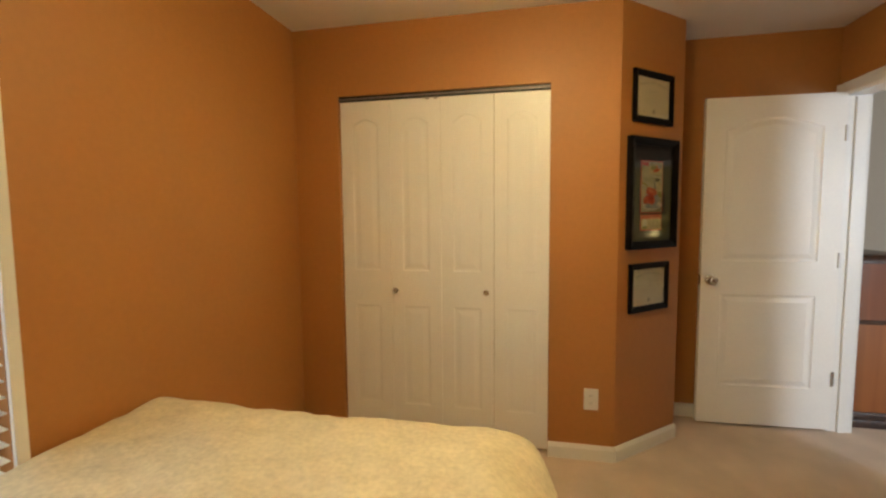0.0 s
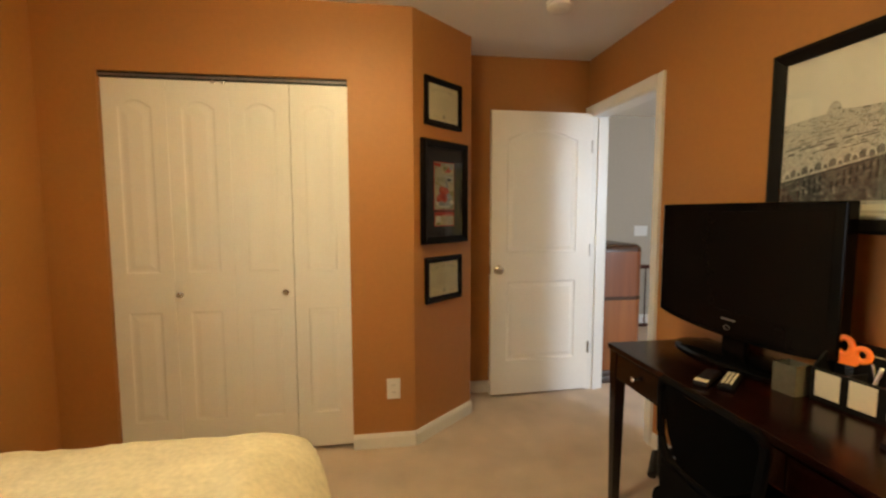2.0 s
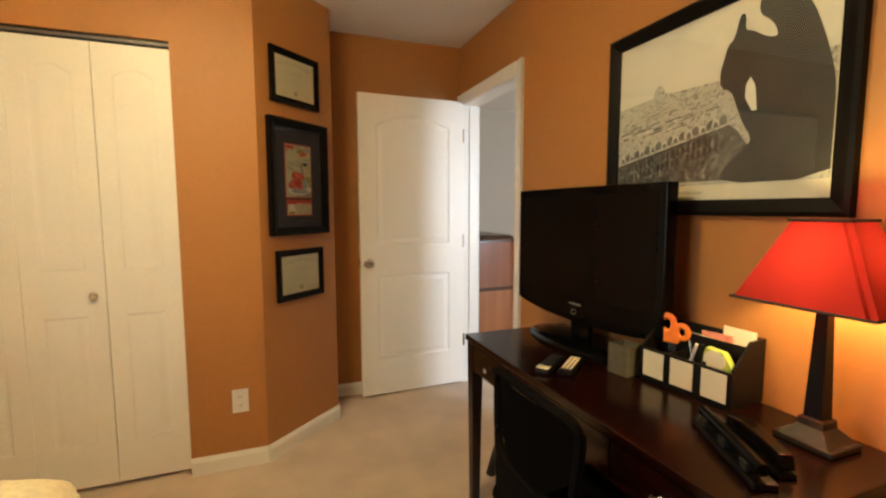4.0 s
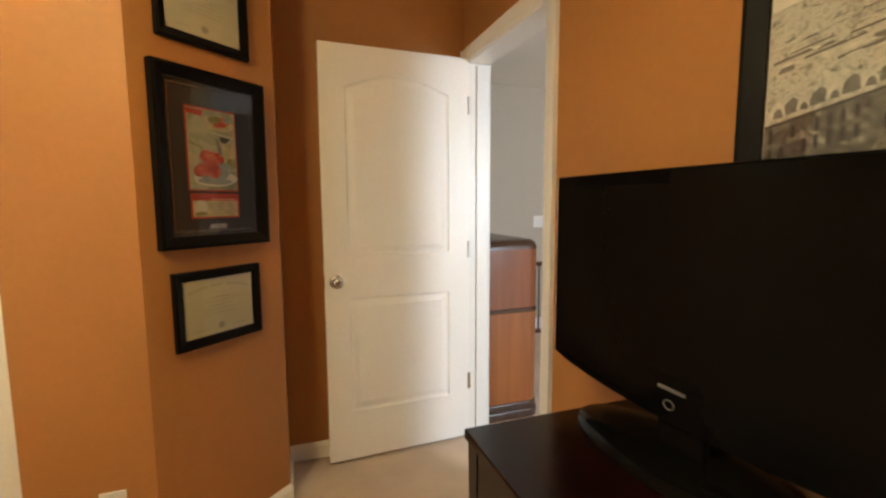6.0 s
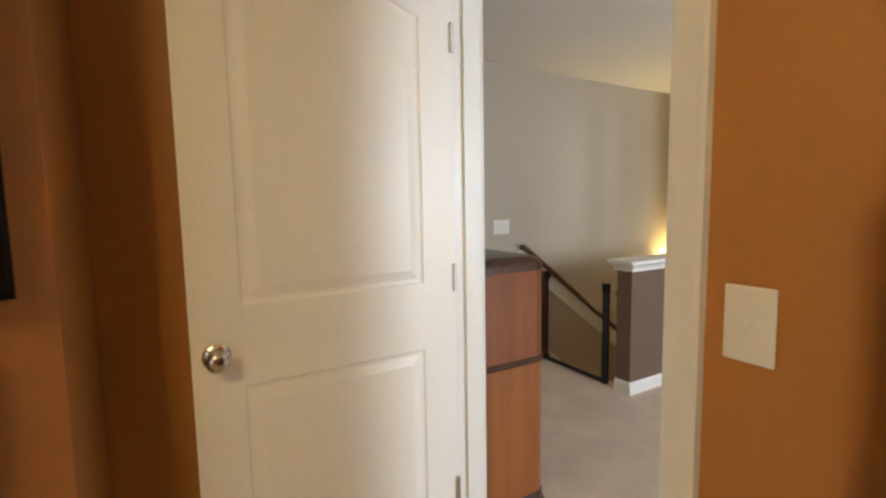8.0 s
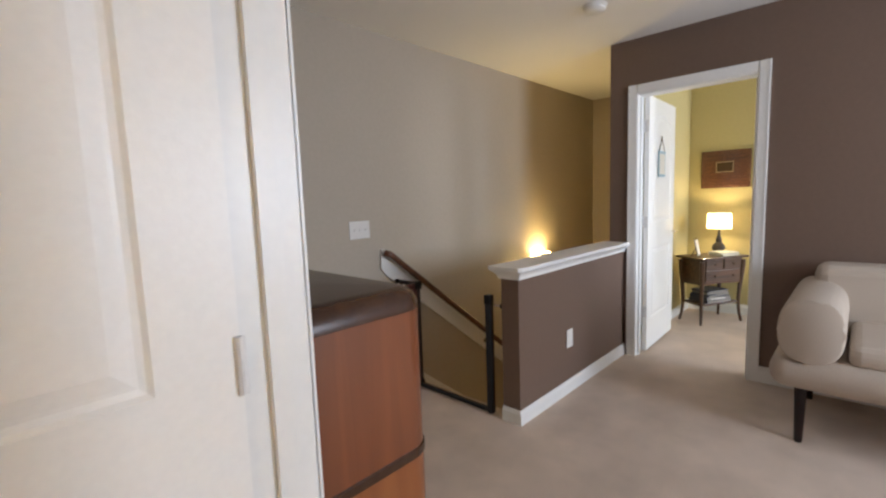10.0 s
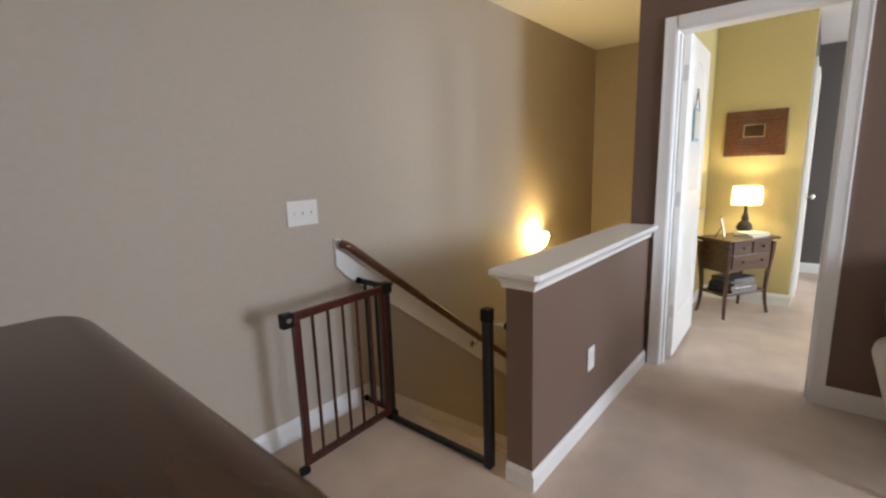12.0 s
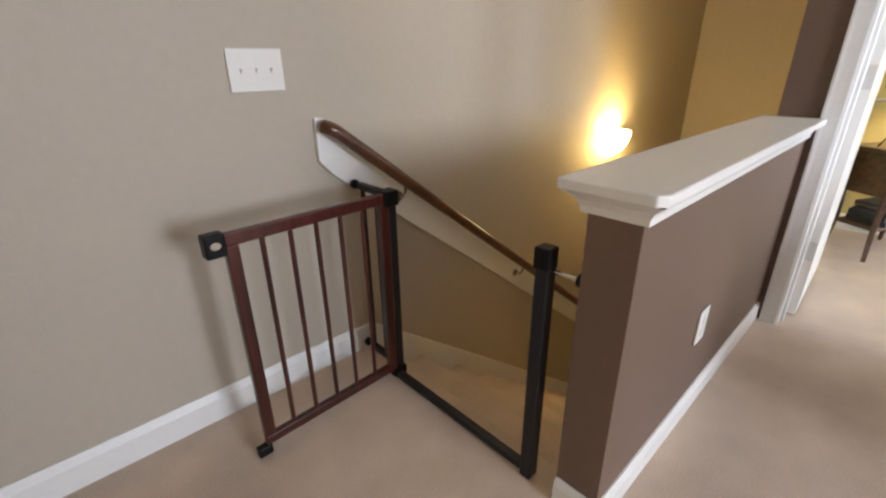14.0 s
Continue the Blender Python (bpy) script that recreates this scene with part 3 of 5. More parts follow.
structure("stair_skirt", prism([(4.53, 0.0), (4.53, 0.105), (4.62, 0.105), (7.6, 0.105 - 0.76 * 2.98), (7.6, -0.40 - 0.76 * 2.98), (4.62, -0.25)], 5.312, 5.33, "y"), M_TRIM, "white painted stair skirt board")
structure("stair_skirt", prism([(4.62, -0.02), (4.62, 0.0), (7.6, 0.105 - 0.76 * 2.98), (7.6, -0.40 - 0.76 * 2.98), (4.62, -0.25)], 4.345, 4.36, "y"), M_TRIM, "white painted stair skirt board")


# ---- windows ----
def window(name, width, height, m, slats, tilt, label, trim=0.06):
    """A sash window with casing, sill and blind. Local x along the wall, -y into the room, z from the sill."""
    root = new(name)
    root.matrix_world = m
    tagged(root, label, kind="structure")
    bm = box(0, 0.045, 0.05, 0.10, 0, height)
    box(width - 0.045, width, 0.05, 0.10, 0, height, 0, bm)
    box(0.045, width - 0.045, 0.05, 0.10, 0, 0.045, 0, bm)
    box(0.045, width - 0.045, 0.05, 0.10, height - 0.045, height, 0, bm)
    box(0.045, width - 0.045, 0.055, 0.095, height / 2 - 0.02, height / 2 + 0.02, 0, bm)
    part("window_frame", bm, M_TRIM, root)
    for z0, z1 in ((0.045, height / 2 - 0.02), (height / 2 + 0.02, height - 0.045)):
        pane("pane", 0.045, width - 0.045, z0, z1, 0.075, M_PANE, root)
    part("window_sill", box(-trim, width + trim, -0.03, 0.05, -0.03, -0.002, 0.004), M_TRIM, root)
    for x in (-trim, width):
        part("casing_side", box(x, x + trim, -0.016, -0.001, 0, height + trim, 0.003), M_TRIM, root)
    part("casing_head", box(0, width, -0.016, -0.001, height, height + trim, 0.003), M_TRIM, root)
    if slats:
        blind = part("blind_headrail", box(0.01, width - 0.01, -0.02, 0.04, height - 0.05, height - 0.002, 0.003), M_SLAT, root)
        first = None
        count = int((height - 0.08) / 0.045)
        for k in range(count):
            if first is None:
                first = mesh_of("slat", moved(box(0.012, width - 0.012, -0.025, 0.025, -0.0015, 0.0015), pose(0, 0, 0, tilt, 0, 0)), M_SLAT)
            s = new("slat", first)
            s.parent = root
            s.matrix_basis = pose(0, 0.012, 0.03 + 0.045 * k)


window("window_bedroom", 1.005, 1.47, pose(-0.445, 0.36, 0.58, 0, 0, 90), True, 14, "unseen white sash window, added to house a fill light with a wooden slat blind", 0.035)
# unseen window added round the yellow room's fill light
window("added_window_yellow_room", 1.1, 1.35, pose(7.6, -0.33, 0.80, 0, 0, 180), False, 0, "unseen white sash window, added to house a fill light")
# another unseen window, added where the passage's fill light stands
window("added_window_passage", 0.9, 1.35, pose(9.2, -0.33, 0.80, 0, 0, 180), False, 0, "unseen white sash window, added to house a fill light")
window("window_loft", 1.35, 1.40, pose(5.25, -0.33, 0.75, 0, 0, 180), False, 0, "wide unseen white sash window, added to house a fill light")


# ---- closet doors ----
LEAF = [(0.070, 0.231, 0.20, 0.80, 0.0), (0.070, 0.231, 1.01, 1.90, 0.035)]
leaf_bm = panel_door(0.301, 2.003, 0.03, LEAF, 0.5)
leaf_mesh = mesh_of("leaf", leaf_bm, M_DOOR)
for x0, knob_leaf, knob_x in ((-0.163, 1, 0.028), (0.443, 0, 0.26)):
    d = thing("bifold_door", (x0, 2.968, 0.022), "white moulded bifold closet door, closed, with round knobs", "closet door", "closet doors")
    for k in range(2):
        lf = new("leaf", leaf_mesh)
        lf.parent = d
        lf.matrix_basis = pose(0.303 * k + (0.002 if k and not knob_leaf else 0.0), 0, 0, 0, 0, 0.7 if k and not knob_leaf else 0)
        if k == knob_leaf:
            kb = lathe([(0, 0), (0.010, 0), (0.009, 0.012), (0.016, 0.02), (0.017, 0.026), (0.012, 0.031), (0, 0.032)], 16)
            moved(kb, Matrix.Translation((knob_x, -0.015, 0.895)) @ pose(0, 0, 0, 90, 0, 0))
            part("knob", kb, M_NICKEL, lf, "small nickel knob", True)
bm = box(-0.168, 1.05, 2.945, 2.99, 2.029, 2.055)
track = structure("closet_track", bm, M_BLACK, "dark metal bifold door track")
part("track_lip", box(-0.166, 1.048, 2.9415, 2.9445, 2.033, 2.046, 0.001), M_TRACK, track, "grey metal lip of the track")
for x in (0.36, 0.41):
    part("pivot_pin", box(x, x + 0.02, 2.94, 2.95, 2.012, 2.026, 0.002), M_CHROME, track)


# ---- wall plates ----
def outlet(place, turn, slots=True):
    t = thing("wall_outlet", place, "white plastic duplex outlet plate on the wall", "outlet", "", turn)
    part("plate", box(-0.038, 0.038, -0.007, -0.001, -0.06, 0.06, 0.003), M_PLASTIC, t)
    for z in (-0.022, 0.022):
        s = part("socket", prism(ellipse(0, z, 0.017, 0.015), -0.010, -0.006, "y"), M_PLASTIC, t)
        if not slots:
            continue
        bm = box(-0.007, -0.005, -0.0115, -0.0098, z - 0.003, z + 0.006)
        box(0.005, 0.007, -0.0115, -0.0098, z - 0.003, z + 0.006, 0, bm)
        part("slot", bm, M_BLACK, s)
    return t


def switch(place, turn, gangs, label):
    t = thing("light_switch", place, label, "light switch", "", turn)
    w = 0.037 + 0.023 * (gangs - 1)
    part("plate", box(-w, w, -0.007, -0.001, -0.06, 0.06, 0.003), M_PLASTIC, t)
    for k in range(gangs):
        x = (k - (gangs - 1) / 2) * 0.046
        part("toggle", moved(box(-0.004, 0.004, -0.011, 0.002, -0.005, 0.008, 0.002), pose(x, -0.004, 0, 20, 0, 0)), M_PLASTIC, t)
        bm = lathe([(0, 0), (0.003, 0), (0.002, 0.001), (0, 0.001)], 8)
        moved(bm, Matrix.Translation((x, -0.007, 0.03)) @ pose(0, 0, 0, 90, 0, 0))
        moved(bm, pose(0, 0, 0))
        part("screw", bm, M_PLASTIC, t)
    return t


outlet((1.279, 2.93, 0.345), 0)
outlet((5.122, 4.226, 0.365), 0, False)
switch((2.755, 2.646, 1.108), -90, 1, "white single toggle switch plate beside the doorway")
switch((4.289, 5.33, 1.12), 0, 3, "white triple toggle switch plate above the stair rail")


# ---- bedroom door ----
PANELS = [(0.115, 0.645, 0.25, 0.83, 0.0), (0.115, 0.645, 1.04, 1.91, 0.065)]
door = new("door_bedroom")
door.matrix_world = Matrix.Translation((2.752, 3.545, 0.018)) @ Matrix.Rotation(radians(182.0), 4, "Z")
tagged(door, "white two-panel moulded door standing open", kind="structure")
leaf = part("leaf", panel_door(0.76, 2.036, 0.035, PANELS), M_DOOR, door)
for side in (-1, 1):
    knob(door, 0.705, 0.92, side, 0.035)
for z in (0.32, 1.05, 1.80):
    hinge(door, 0.004, 0.020, z, M_NICKEL if z < 0.5 else None)
part("latch_plate", box(0.7595, 0.7612, -0.012, 0.012, 0.89, 0.95), M_NICKEL, door, "nickel latch plate")


# ---- pictures ----
def rot_wall(x, y, z, turn):
    return pose(x, y, z, 0, 0, turn)


def frame_bars(root, w, h, bar, deep, material, face=None):
    """Four mitred bars; x from 0 to w, z from 0 to h, standing off the wall towards -y."""
    prof = [(0, 0.0), (0, deep), (bar * 0.25, deep + 0.004), (bar * 0.7, deep * 0.85), (bar, deep * 0.6), (bar, 0.0)]

    def bar_mesh(length):
        bm = bmesh.new()
        rings = []
        for end in (0, 1):
            rings.append([bm.verts.new(((a if end == 0 else length - a), -b, a)) for a, b in prof])
        for k in range(len(prof)):
            j = (k + 1) % len(prof)
            bm.faces.new((rings[0][k], rings[0][j], rings[1][j], rings[1][k]))
        bm.faces.new(rings[0])
        bm.faces.new(rings[1][::-1])
        return bm

    part("frame_bar", bar_mesh(w), material, root)
    part("frame_bar", moved(bar_mesh(w), Matrix.Translation((w, 0, h)) @ pose(0, 0, 0, 0, 180, 0)), material, root)
    part("frame_bar", moved(bar_mesh(h), Matrix.Translation((w, 0, 0)) @ pose(0, 0, 0, 0, -90, 0)), material, root)
    part("frame_bar", moved(bar_mesh(h), Matrix.Translation((0, 0, h)) @ pose(0, 0, 0, 0, 90, 0)), material, root)


DIAG = math.degrees(math.atan2(0.392, 0.433))
DU = Vector((0.433, 0.392, 0)).normalized()
DN = Vector((DU.y, -DU.x, 0))


def on_diagonal(s, z):
    p = Vector((1.402, 2.93, 0)) + DU * s + DN * 0.0015
    return (p.x, p.y, z)


def certificate(s, z, w, h, label):
    t = thing("framed_certificate", on_diagonal(s, z), label, "picture frame", "framed pictures on the angled wall", DIAG)
    frame_bars(t, w, h, 0.032, 0.018, M_FRAME)
    part("backing", box(0.01, w - 0.01, -0.006, -0.001, 0.01, h - 0.01), M_MATBOARD, t)
    paper = part("certificate_paper", box(0.034, w - 0.034, -0.0085, -0.007, 0.034, h - 0.034), M_PAPER, t)
    bm = bmesh.new()
    n = 30
    for k in range(n):
        u = (k + 0.5) / n - 0.5
        if k in (9, 10, 16, 17):
            continue
        x, zz = w / 2 + u * (w - 0.10), h - 0.078 + 0.020 * (1 - (2 * u) ** 2)
        tall = 0.0065 if k % 5 == 0 else 0.0042
        merge(bm, flat([(x - 0.0026, zz - 0.0045), (x + 0.0016, zz - 0.0045), (x + 0.0026, zz + tall), (x - 0.0014, zz + tall)], -0.0092))
    for row, (half, thin) in enumerate(((0.035, 0.0025), (0.06, 0.0015), (0.045, 0.002), (0.07, 0.0015), (0.065, 0.0015))):
        zz = h - 0.105 - row * 0.014
        merge(bm, flat(rect(w / 2 - half, w / 2 + half, zz, zz + thin), -0.0092))
    for x in (w * 0.2, w * 0.66):
        merge(bm, flat(rect(x, x + 0.05, 0.055, 0.057), -0.0092))
    merge(bm, flat(ellipse(w / 2, 0.062, 0.013, 0.013, 16), -0.0092))
    tagged(part("lettering", bm, M_INK, paper, "faded unreadable lettering"), kind="stuff")
    pane("glass", 0.03, w - 0.03, 0.03, h - 0.03, -0.0115, M_GLASS, t)
    return t


certificate(0.085, 0.815, 0.335, 0.270, "cream certificate in a plain black frame")
certificate(0.085, 1.845, 0.335, 0.270, "cream certificate in a black frame above the others")

t = thing("framed_cookbook_print", on_diagonal(0.052, 1.165), "colourful food print matted in black in a black frame", "picture frame", "framed pictures on the angled wall", DIAG)
W2, H2 = 0.415, 0.60
frame_bars(t, W2, H2, 0.042, 0.030, M_FRAME)
part("mat_board", box(0.02, W2 - 0.02, -0.006, -0.001, 0.02, H2 - 0.02), M_MATBOARD, t)
px0, px1, pz0, pz1 = 0.115, 0.295, 0.20, 0.475
pr = part("food_print", box(px0 - 0.005, px1 + 0.005, -0.008, -0.0062, pz0 - 0.005, pz1 + 0.005), M_RED, t, "printed page with red fruit on a plate")
part("page", flat(rect(px0, px1, pz0, pz1), -0.0084), M_FOODPAGE, pr)
brnd = random.Random(9)


def blob(cx, cz, rx, rz, rough=0.18):
    """An uneven rounded patch."""
    ph = [brnd.uniform(0, 6.28) for _ in range(3)]
    out = []
    for k in range(22):
        a = 2 * math.pi * k / 22
        f = 1 + rough * (0.5 * math.sin(2 * a + ph[0]) + 0.35 * math.sin(3 * a + ph[1]) + 0.3 * math.sin(5 * a + ph[2]))
        out.append((cx + rx * f * math.cos(a), cz + rz * f * math.sin(a)))
    return out


part("title_band", flat([(px0, pz1 - 0.020), (px0 + 0.055, pz1 - 0.026), (px0 + 0.06, pz1 - 0.004), (px0, pz1 - 0.004)], -0.00862), M_RED, pr)
part("top_dish", flat(blob(px0 + 0.115, pz0 + 0.232, 0.058, 0.028, 0.14), -0.00866), M_CREAMPRINT, pr)
for cx, cz, rx, rz, m_ in ((0.10, 0.245, 0.026, 0.012, M_GREENPRINT), (0.13, 0.240, 0.030, 0.015, M_REDORANGE), (0.085, 0.238, 0.018, 0.011, M_CREAMPRINT), (0.12, 0.228, 0.024, 0.010, M_FRUIT), (0.150, 0.247, 0.017, 0.009, M_GREYPRINT)):
    part("dish_food", flat(blob(px0 + cx, pz0 + cz, rx, rz), -0.0087 - 0.0001 * brnd.random()), m_, pr)
part("napkin_fold", flat([(px0 + 0.004, pz0 + 0.155), (px0 + 0.05, pz0 + 0.138), (px0 + 0.055, pz0 + 0.145), (px0 + 0.006, pz0 + 0.165)], -0.0089), M_GREENPRINT, pr)
part("table_edge", flat([(px0 + 0.09, pz0 + 0.196), (px1 - 0.006, pz0 + 0.186), (px1 - 0.006, pz0 + 0.189), (px0 + 0.09, pz0 + 0.200)], -0.0089), M_SKYPRINT, pr)
part("golden_bread", flat(blob(px0 + 0.150, pz0 + 0.128, 0.028, 0.040, 0.2), -0.00892), M_CREAMPRINT, pr)
part("bread_shadow", flat(blob(px0 + 0.158, pz0 + 0.095, 0.018, 0.018, 0.2), -0.00896), M_GREENPRINT, pr)
part("spoon", flat([(px0 + 0.118, pz0 + 0.188), (px0 + 0.160, pz0 + 0.183), (px0 + 0.142, pz0 + 0.166), (px0 + 0.122, pz0 + 0.168)], -0.0091), M_DARKPRINT, pr)
part("spoon_handle", flat([(px0 + 0.100, pz0 + 0.178), (px0 + 0.114, pz0 + 0.180), (px0 + 0.126, pz0 + 0.128), (px0 + 0.114, pz0 + 0.120)], -0.00912), M_MIDPRINT, pr)
part("plate", flat(blob(px0 + 0.095, pz0 + 0.040, 0.082, 0.030, 0.06), -0.0092), M_SKYPRINT, pr)
part("plate_shadow", flat(blob(px0 + 0.095, pz0 + 0.030, 0.062, 0.012, 0.1), -0.00922), M_GREYPRINT, pr)
part("glass_bowl", flat(blob(px0 + 0.09, pz0 + 0.068, 0.070, 0.036, 0.08), -0.00925), M_GREYPRINT, pr)
for cx, cz, rx, rz in ((0.085, 0.110, 0.044, 0.022), (0.062, 0.122, 0.020, 0.014), (0.105, 0.118, 0.018, 0.012), (0.045, 0.066, 0.028, 0.024), (0.085, 0.068, 0.032, 0.026)):
    part("fruit", flat(blob(px0 + cx, pz0 + cz, rx, rz), -0.0094 - 0.0001 * brnd.random()), M_FRUIT, pr)
part("bowl_shine", flat(blob(px0 + 0.128, pz0 + 0.072, 0.014, 0.018, 0.2), -0.0096), M_GREYPRINT, pr)
for cx, cz in ((0.068, 0.118), (0.098, 0.112), (0.038, 0.072), (0.060, 0.056)):
    part("gleam", flat(blob(px0 + cx, pz0 + cz, 0.007, 0.0035), -0.0097), M_ROSE, pr)
card = part("recipe_card", box(px0, px1 + 0.004, -0.008, -0.0062, 0.10, 0.187), M_RED, t, "small red-bordered printed card")
part("card_face", flat(rect(px0 + 0.006, px1 - 0.002, 0.106, 0.162), -0.0084), M_CREAMPRINT, card)
part("card_photo", flat(blob(px0 + 0.035, 0.137, 0.022, 0.026), -0.0087), M_SKYPRINT, card)
part("card_shadow", flat(blob(px0 + 0.034, 0.116, 0.022, 0.008), -0.0089), M_GREENPRINT, card)
part("card_heading", flat(rect(px0 + 0.07, px1 - 0.012, 0.163, 0.170), -0.0086), M_ROSE, card)
bm = bmesh.new()
for k in range(4):
    merge(bm, flat(rect(px0 + 0.07, px1 - 0.012, 0.115 + 0.011 * k, 0.119 + 0.011 * k), -0.0087))
tagged(part("lettering", bm, M_INK, card), kind="stuff")
for a_, b_, c_, d_ in ((0.055, 0.36, 0.055, 0.0575), (0.055, 0.36, 0.5425, 0.545), (0.055, 0.0575, 0.0575, 0.5425), (0.3575, 0.36, 0.0575, 0.5425)):
    part("fillet", box(a_, b_, -0.0085, -0.0062, c_, d_), M_NICKEL, t, "thin silver fillet")
part("name_plate", box(0.18, 0.245, -0.0085, -0.0062, 0.062, 0.080, 0.001), M_NICKEL, t, "small silver name plate")
pane("glass", 0.04, W2 - 0.04, 0.04, H2 - 0.04, -0.0155, M_GLASS, t)

# poster of a stone figure above a city, on the desk wall
PW, PH = 0.824, 0.665
t = thing("framed_poster", (2.7535, 2.021, 1.279), "black-framed monochrome poster of a stone figure above a city", "picture frame", "", -90)
frame_bars(t, PW, PH, 0.048, 0.024, M_FRAME)
part("backing", box(0.02, PW - 0.02, -0.006, -0.001, 0.02, PH - 0.02), M_SKYPRINT, t)
y = -0.0066
sheet = part("poster_sheet", flat(rect(0.045, PW - 0.045, 0.045, PH - 0.045), y), M_PAPER, t, "printed poster sheet with a pale caption strip")
part("sky", flat(rect(0.05, PW - 0.054, 0.095, PH - 0.05), y - 0.0004), M_SKYPRINT, sheet)
part("far_city", flat([(0.05, 0.095), (PW - 0.054, 0.095), (PW - 0.054, 0.41), (0.47, 0.405), (0.30, 0.41), (0.262, 0.415), (0.255, 0.435), (0.236, 0.45), (0.217, 0.435), (0.21, 0.41), (0.05, 0.395)], y - 0.0008), M_CITY, sheet)
rnd = random.Random(4)
streaks, pale = bmesh.new(), bmesh.new()
for k in range(120):
    v = rnd.random()
    x, z = 0.052 + rnd.random() * 0.40, 0.275 + v * 0.118
    w, hh = (0.015 + 0.06 * rnd.random()) * (1.2 - v), (0.0016 + 0.003 * rnd.random()) * (1.3 - v)
    w = min(w, 0.49 - x)
    up = w * (0.05 + 0.10 * (1 - v))
    merge(streaks if rnd.random() < 0.5 else pale, flat([(x, z), (x + w, z + up), (x + w * 0.9, z + up + hh), (x, z + hh)], y - 0.0011 - 0.000002 * k))
tagged(part("streets", streaks, M_ROOFDARK, sheet), kind="stuff")
tagged(part("rooftops", pale, M_ROOF, sheet), kind="stuff")


def along(u, z):
    """A place in the slanting foreground street: u along it, z above the cornice."""
    return (0.05 + 0.455 * u, 0.178 + 0.088 * u + z * (1 - 0.1 * u))


part("foreground_roofs", flat([along(0, 0.0), along(1, 0.0), along(1, 0.045), along(0.8, 0.062), along(0.55, 0.055), along(0.3, 0.066), along(0, 0.058)], y - 0.0014), M_CITY, sheet)
part("long_facade", flat([(0.05, 0.107), along(0, 0), along(1, 0), (0.53, 0.245), (0.56, 0.2), (0.49, 0.107)], y - 0.0014), M_FACADE, sheet)
roofs, arches, holes, windows = bmesh.new(), bmesh.new(), bmesh.new(), bmesh.new()
for k in range(9):
    u = 0.04 + 0.106 * k + 0.02 * rnd.random()
    cx, cz = along(u, 0.012)
    s = 0.8 + 0.4 * rnd.random()
    dz = 0.00001 * k
    merge(arches, flat([(cx + 0.014 * s * math.cos(a), cz + 0.026 * s * math.sin(a)) for a in [math.pi * j / 10 for j in range(11)]], y - 0.0016 - dz))
    merge(holes, flat([(cx + 0.002 + 0.008 * s * math.cos(a), cz + 0.016 * s * math.sin(a)) for a in [math.pi * j / 10 for j in range(11)]], y - 0.0018 - dz))
    bx, bz = along(u + 0.055, 0.022)
    merge(roofs, flat([(bx - 0.014, bz - 0.012), (bx + 0.014, bz - 0.007), (bx + 0.011, bz + 0.014), (bx + 0.002, bz + 0.02), (bx - 0.011, bz + 0.009)], y - 0.0015 - dz))
for k in range(22):
    u = 0.02 + 0.044 * k
    for row in (0, 1):
        x, z = along(u, -0.034 - 0.034 * row)
        if z > 0.11 and rnd.random() < 0.8:
            w, hh = 0.0065 + 0.003 * rnd.random(), 0.02 + 0.005 * rnd.random()
            merge(windows, flat([(x, z), (x + w, z + 0.001), (x + w, z + hh), (x + w / 2, z + hh + 0.003), (x, z + hh)], y - 0.0016))
tagged(part("roof_slopes", roofs, M_ROOFDARK, sheet), kind="stuff")
tagged(part("dormers", arches, M_ROOF, sheet), kind="stuff")
tagged(part("dormer_openings", holes, M_ROOFDARK, sheet), kind="stuff")
tagged(part("facade_windows", windows, M_INKBLACK, sheet), kind="stuff")
part("cornice", flat([along(0, -0.003), along(1, -0.003), along(1, 0.003), along(0, 0.003)], y - 0.0019), M_DARKPRINT, sheet)
fig = [(0.47, 0.096), (0.497, 0.148), (0.555, 0.197), (0.572, 0.218), (0.542, 0.266), (0.521, 0.319), (0.504, 0.365), (0.469, 0.379), (0.464, 0.426), (0.476, 0.464), (0.487, 0.502), (0.505, 0.51),
       (0.52, 0.576), (0.537, 0.57), (0.536, 0.525), (0.559, 0.518), (0.595, 0.488), (0.628, 0.478), (0.622, 0.504), (0.605, 0.53), (0.578, 0.552), (0.572, 0.583), (0.588, 0.611), (0.632, 0.616),
       (0.671, 0.587), (0.707, 0.535), (0.736, 0.456), (0.762, 0.365), (0.770, 0.313), (0.770, 0.184), (0.770, 0.096)]
for _ in range(1):
    fig = [(a[0] * (1 - f) + c[0] * f, a[1] * (1 - f) + c[1] * f) for a, c in zip(fig, fig[1:] + fig[:1]) for f in (0.25, 0.75)]
part("stone_figure", flat(fig, y - 0.0022), M_INKBLACK, sheet, "dark stone figure leaning on its arm")
part("gap", flat([(0.559, 0.392), (0.574, 0.365), (0.582, 0.295), (0.567, 0.297), (0.546, 0.336), (0.547, 0.371)], y - 0.0026), M_SKYPRINT, sheet)
bm = bmesh.new()
merge(bm, flat(rect(0.10, 0.42, 0.066, 0.076), y - 0.0008))
part("caption", bm, M_INK, sheet, "faded unreadable caption")
pane("glass", 0.04, PW - 0.04, 0.04, PH - 0.04, -0.0135, M_GLASS, t)


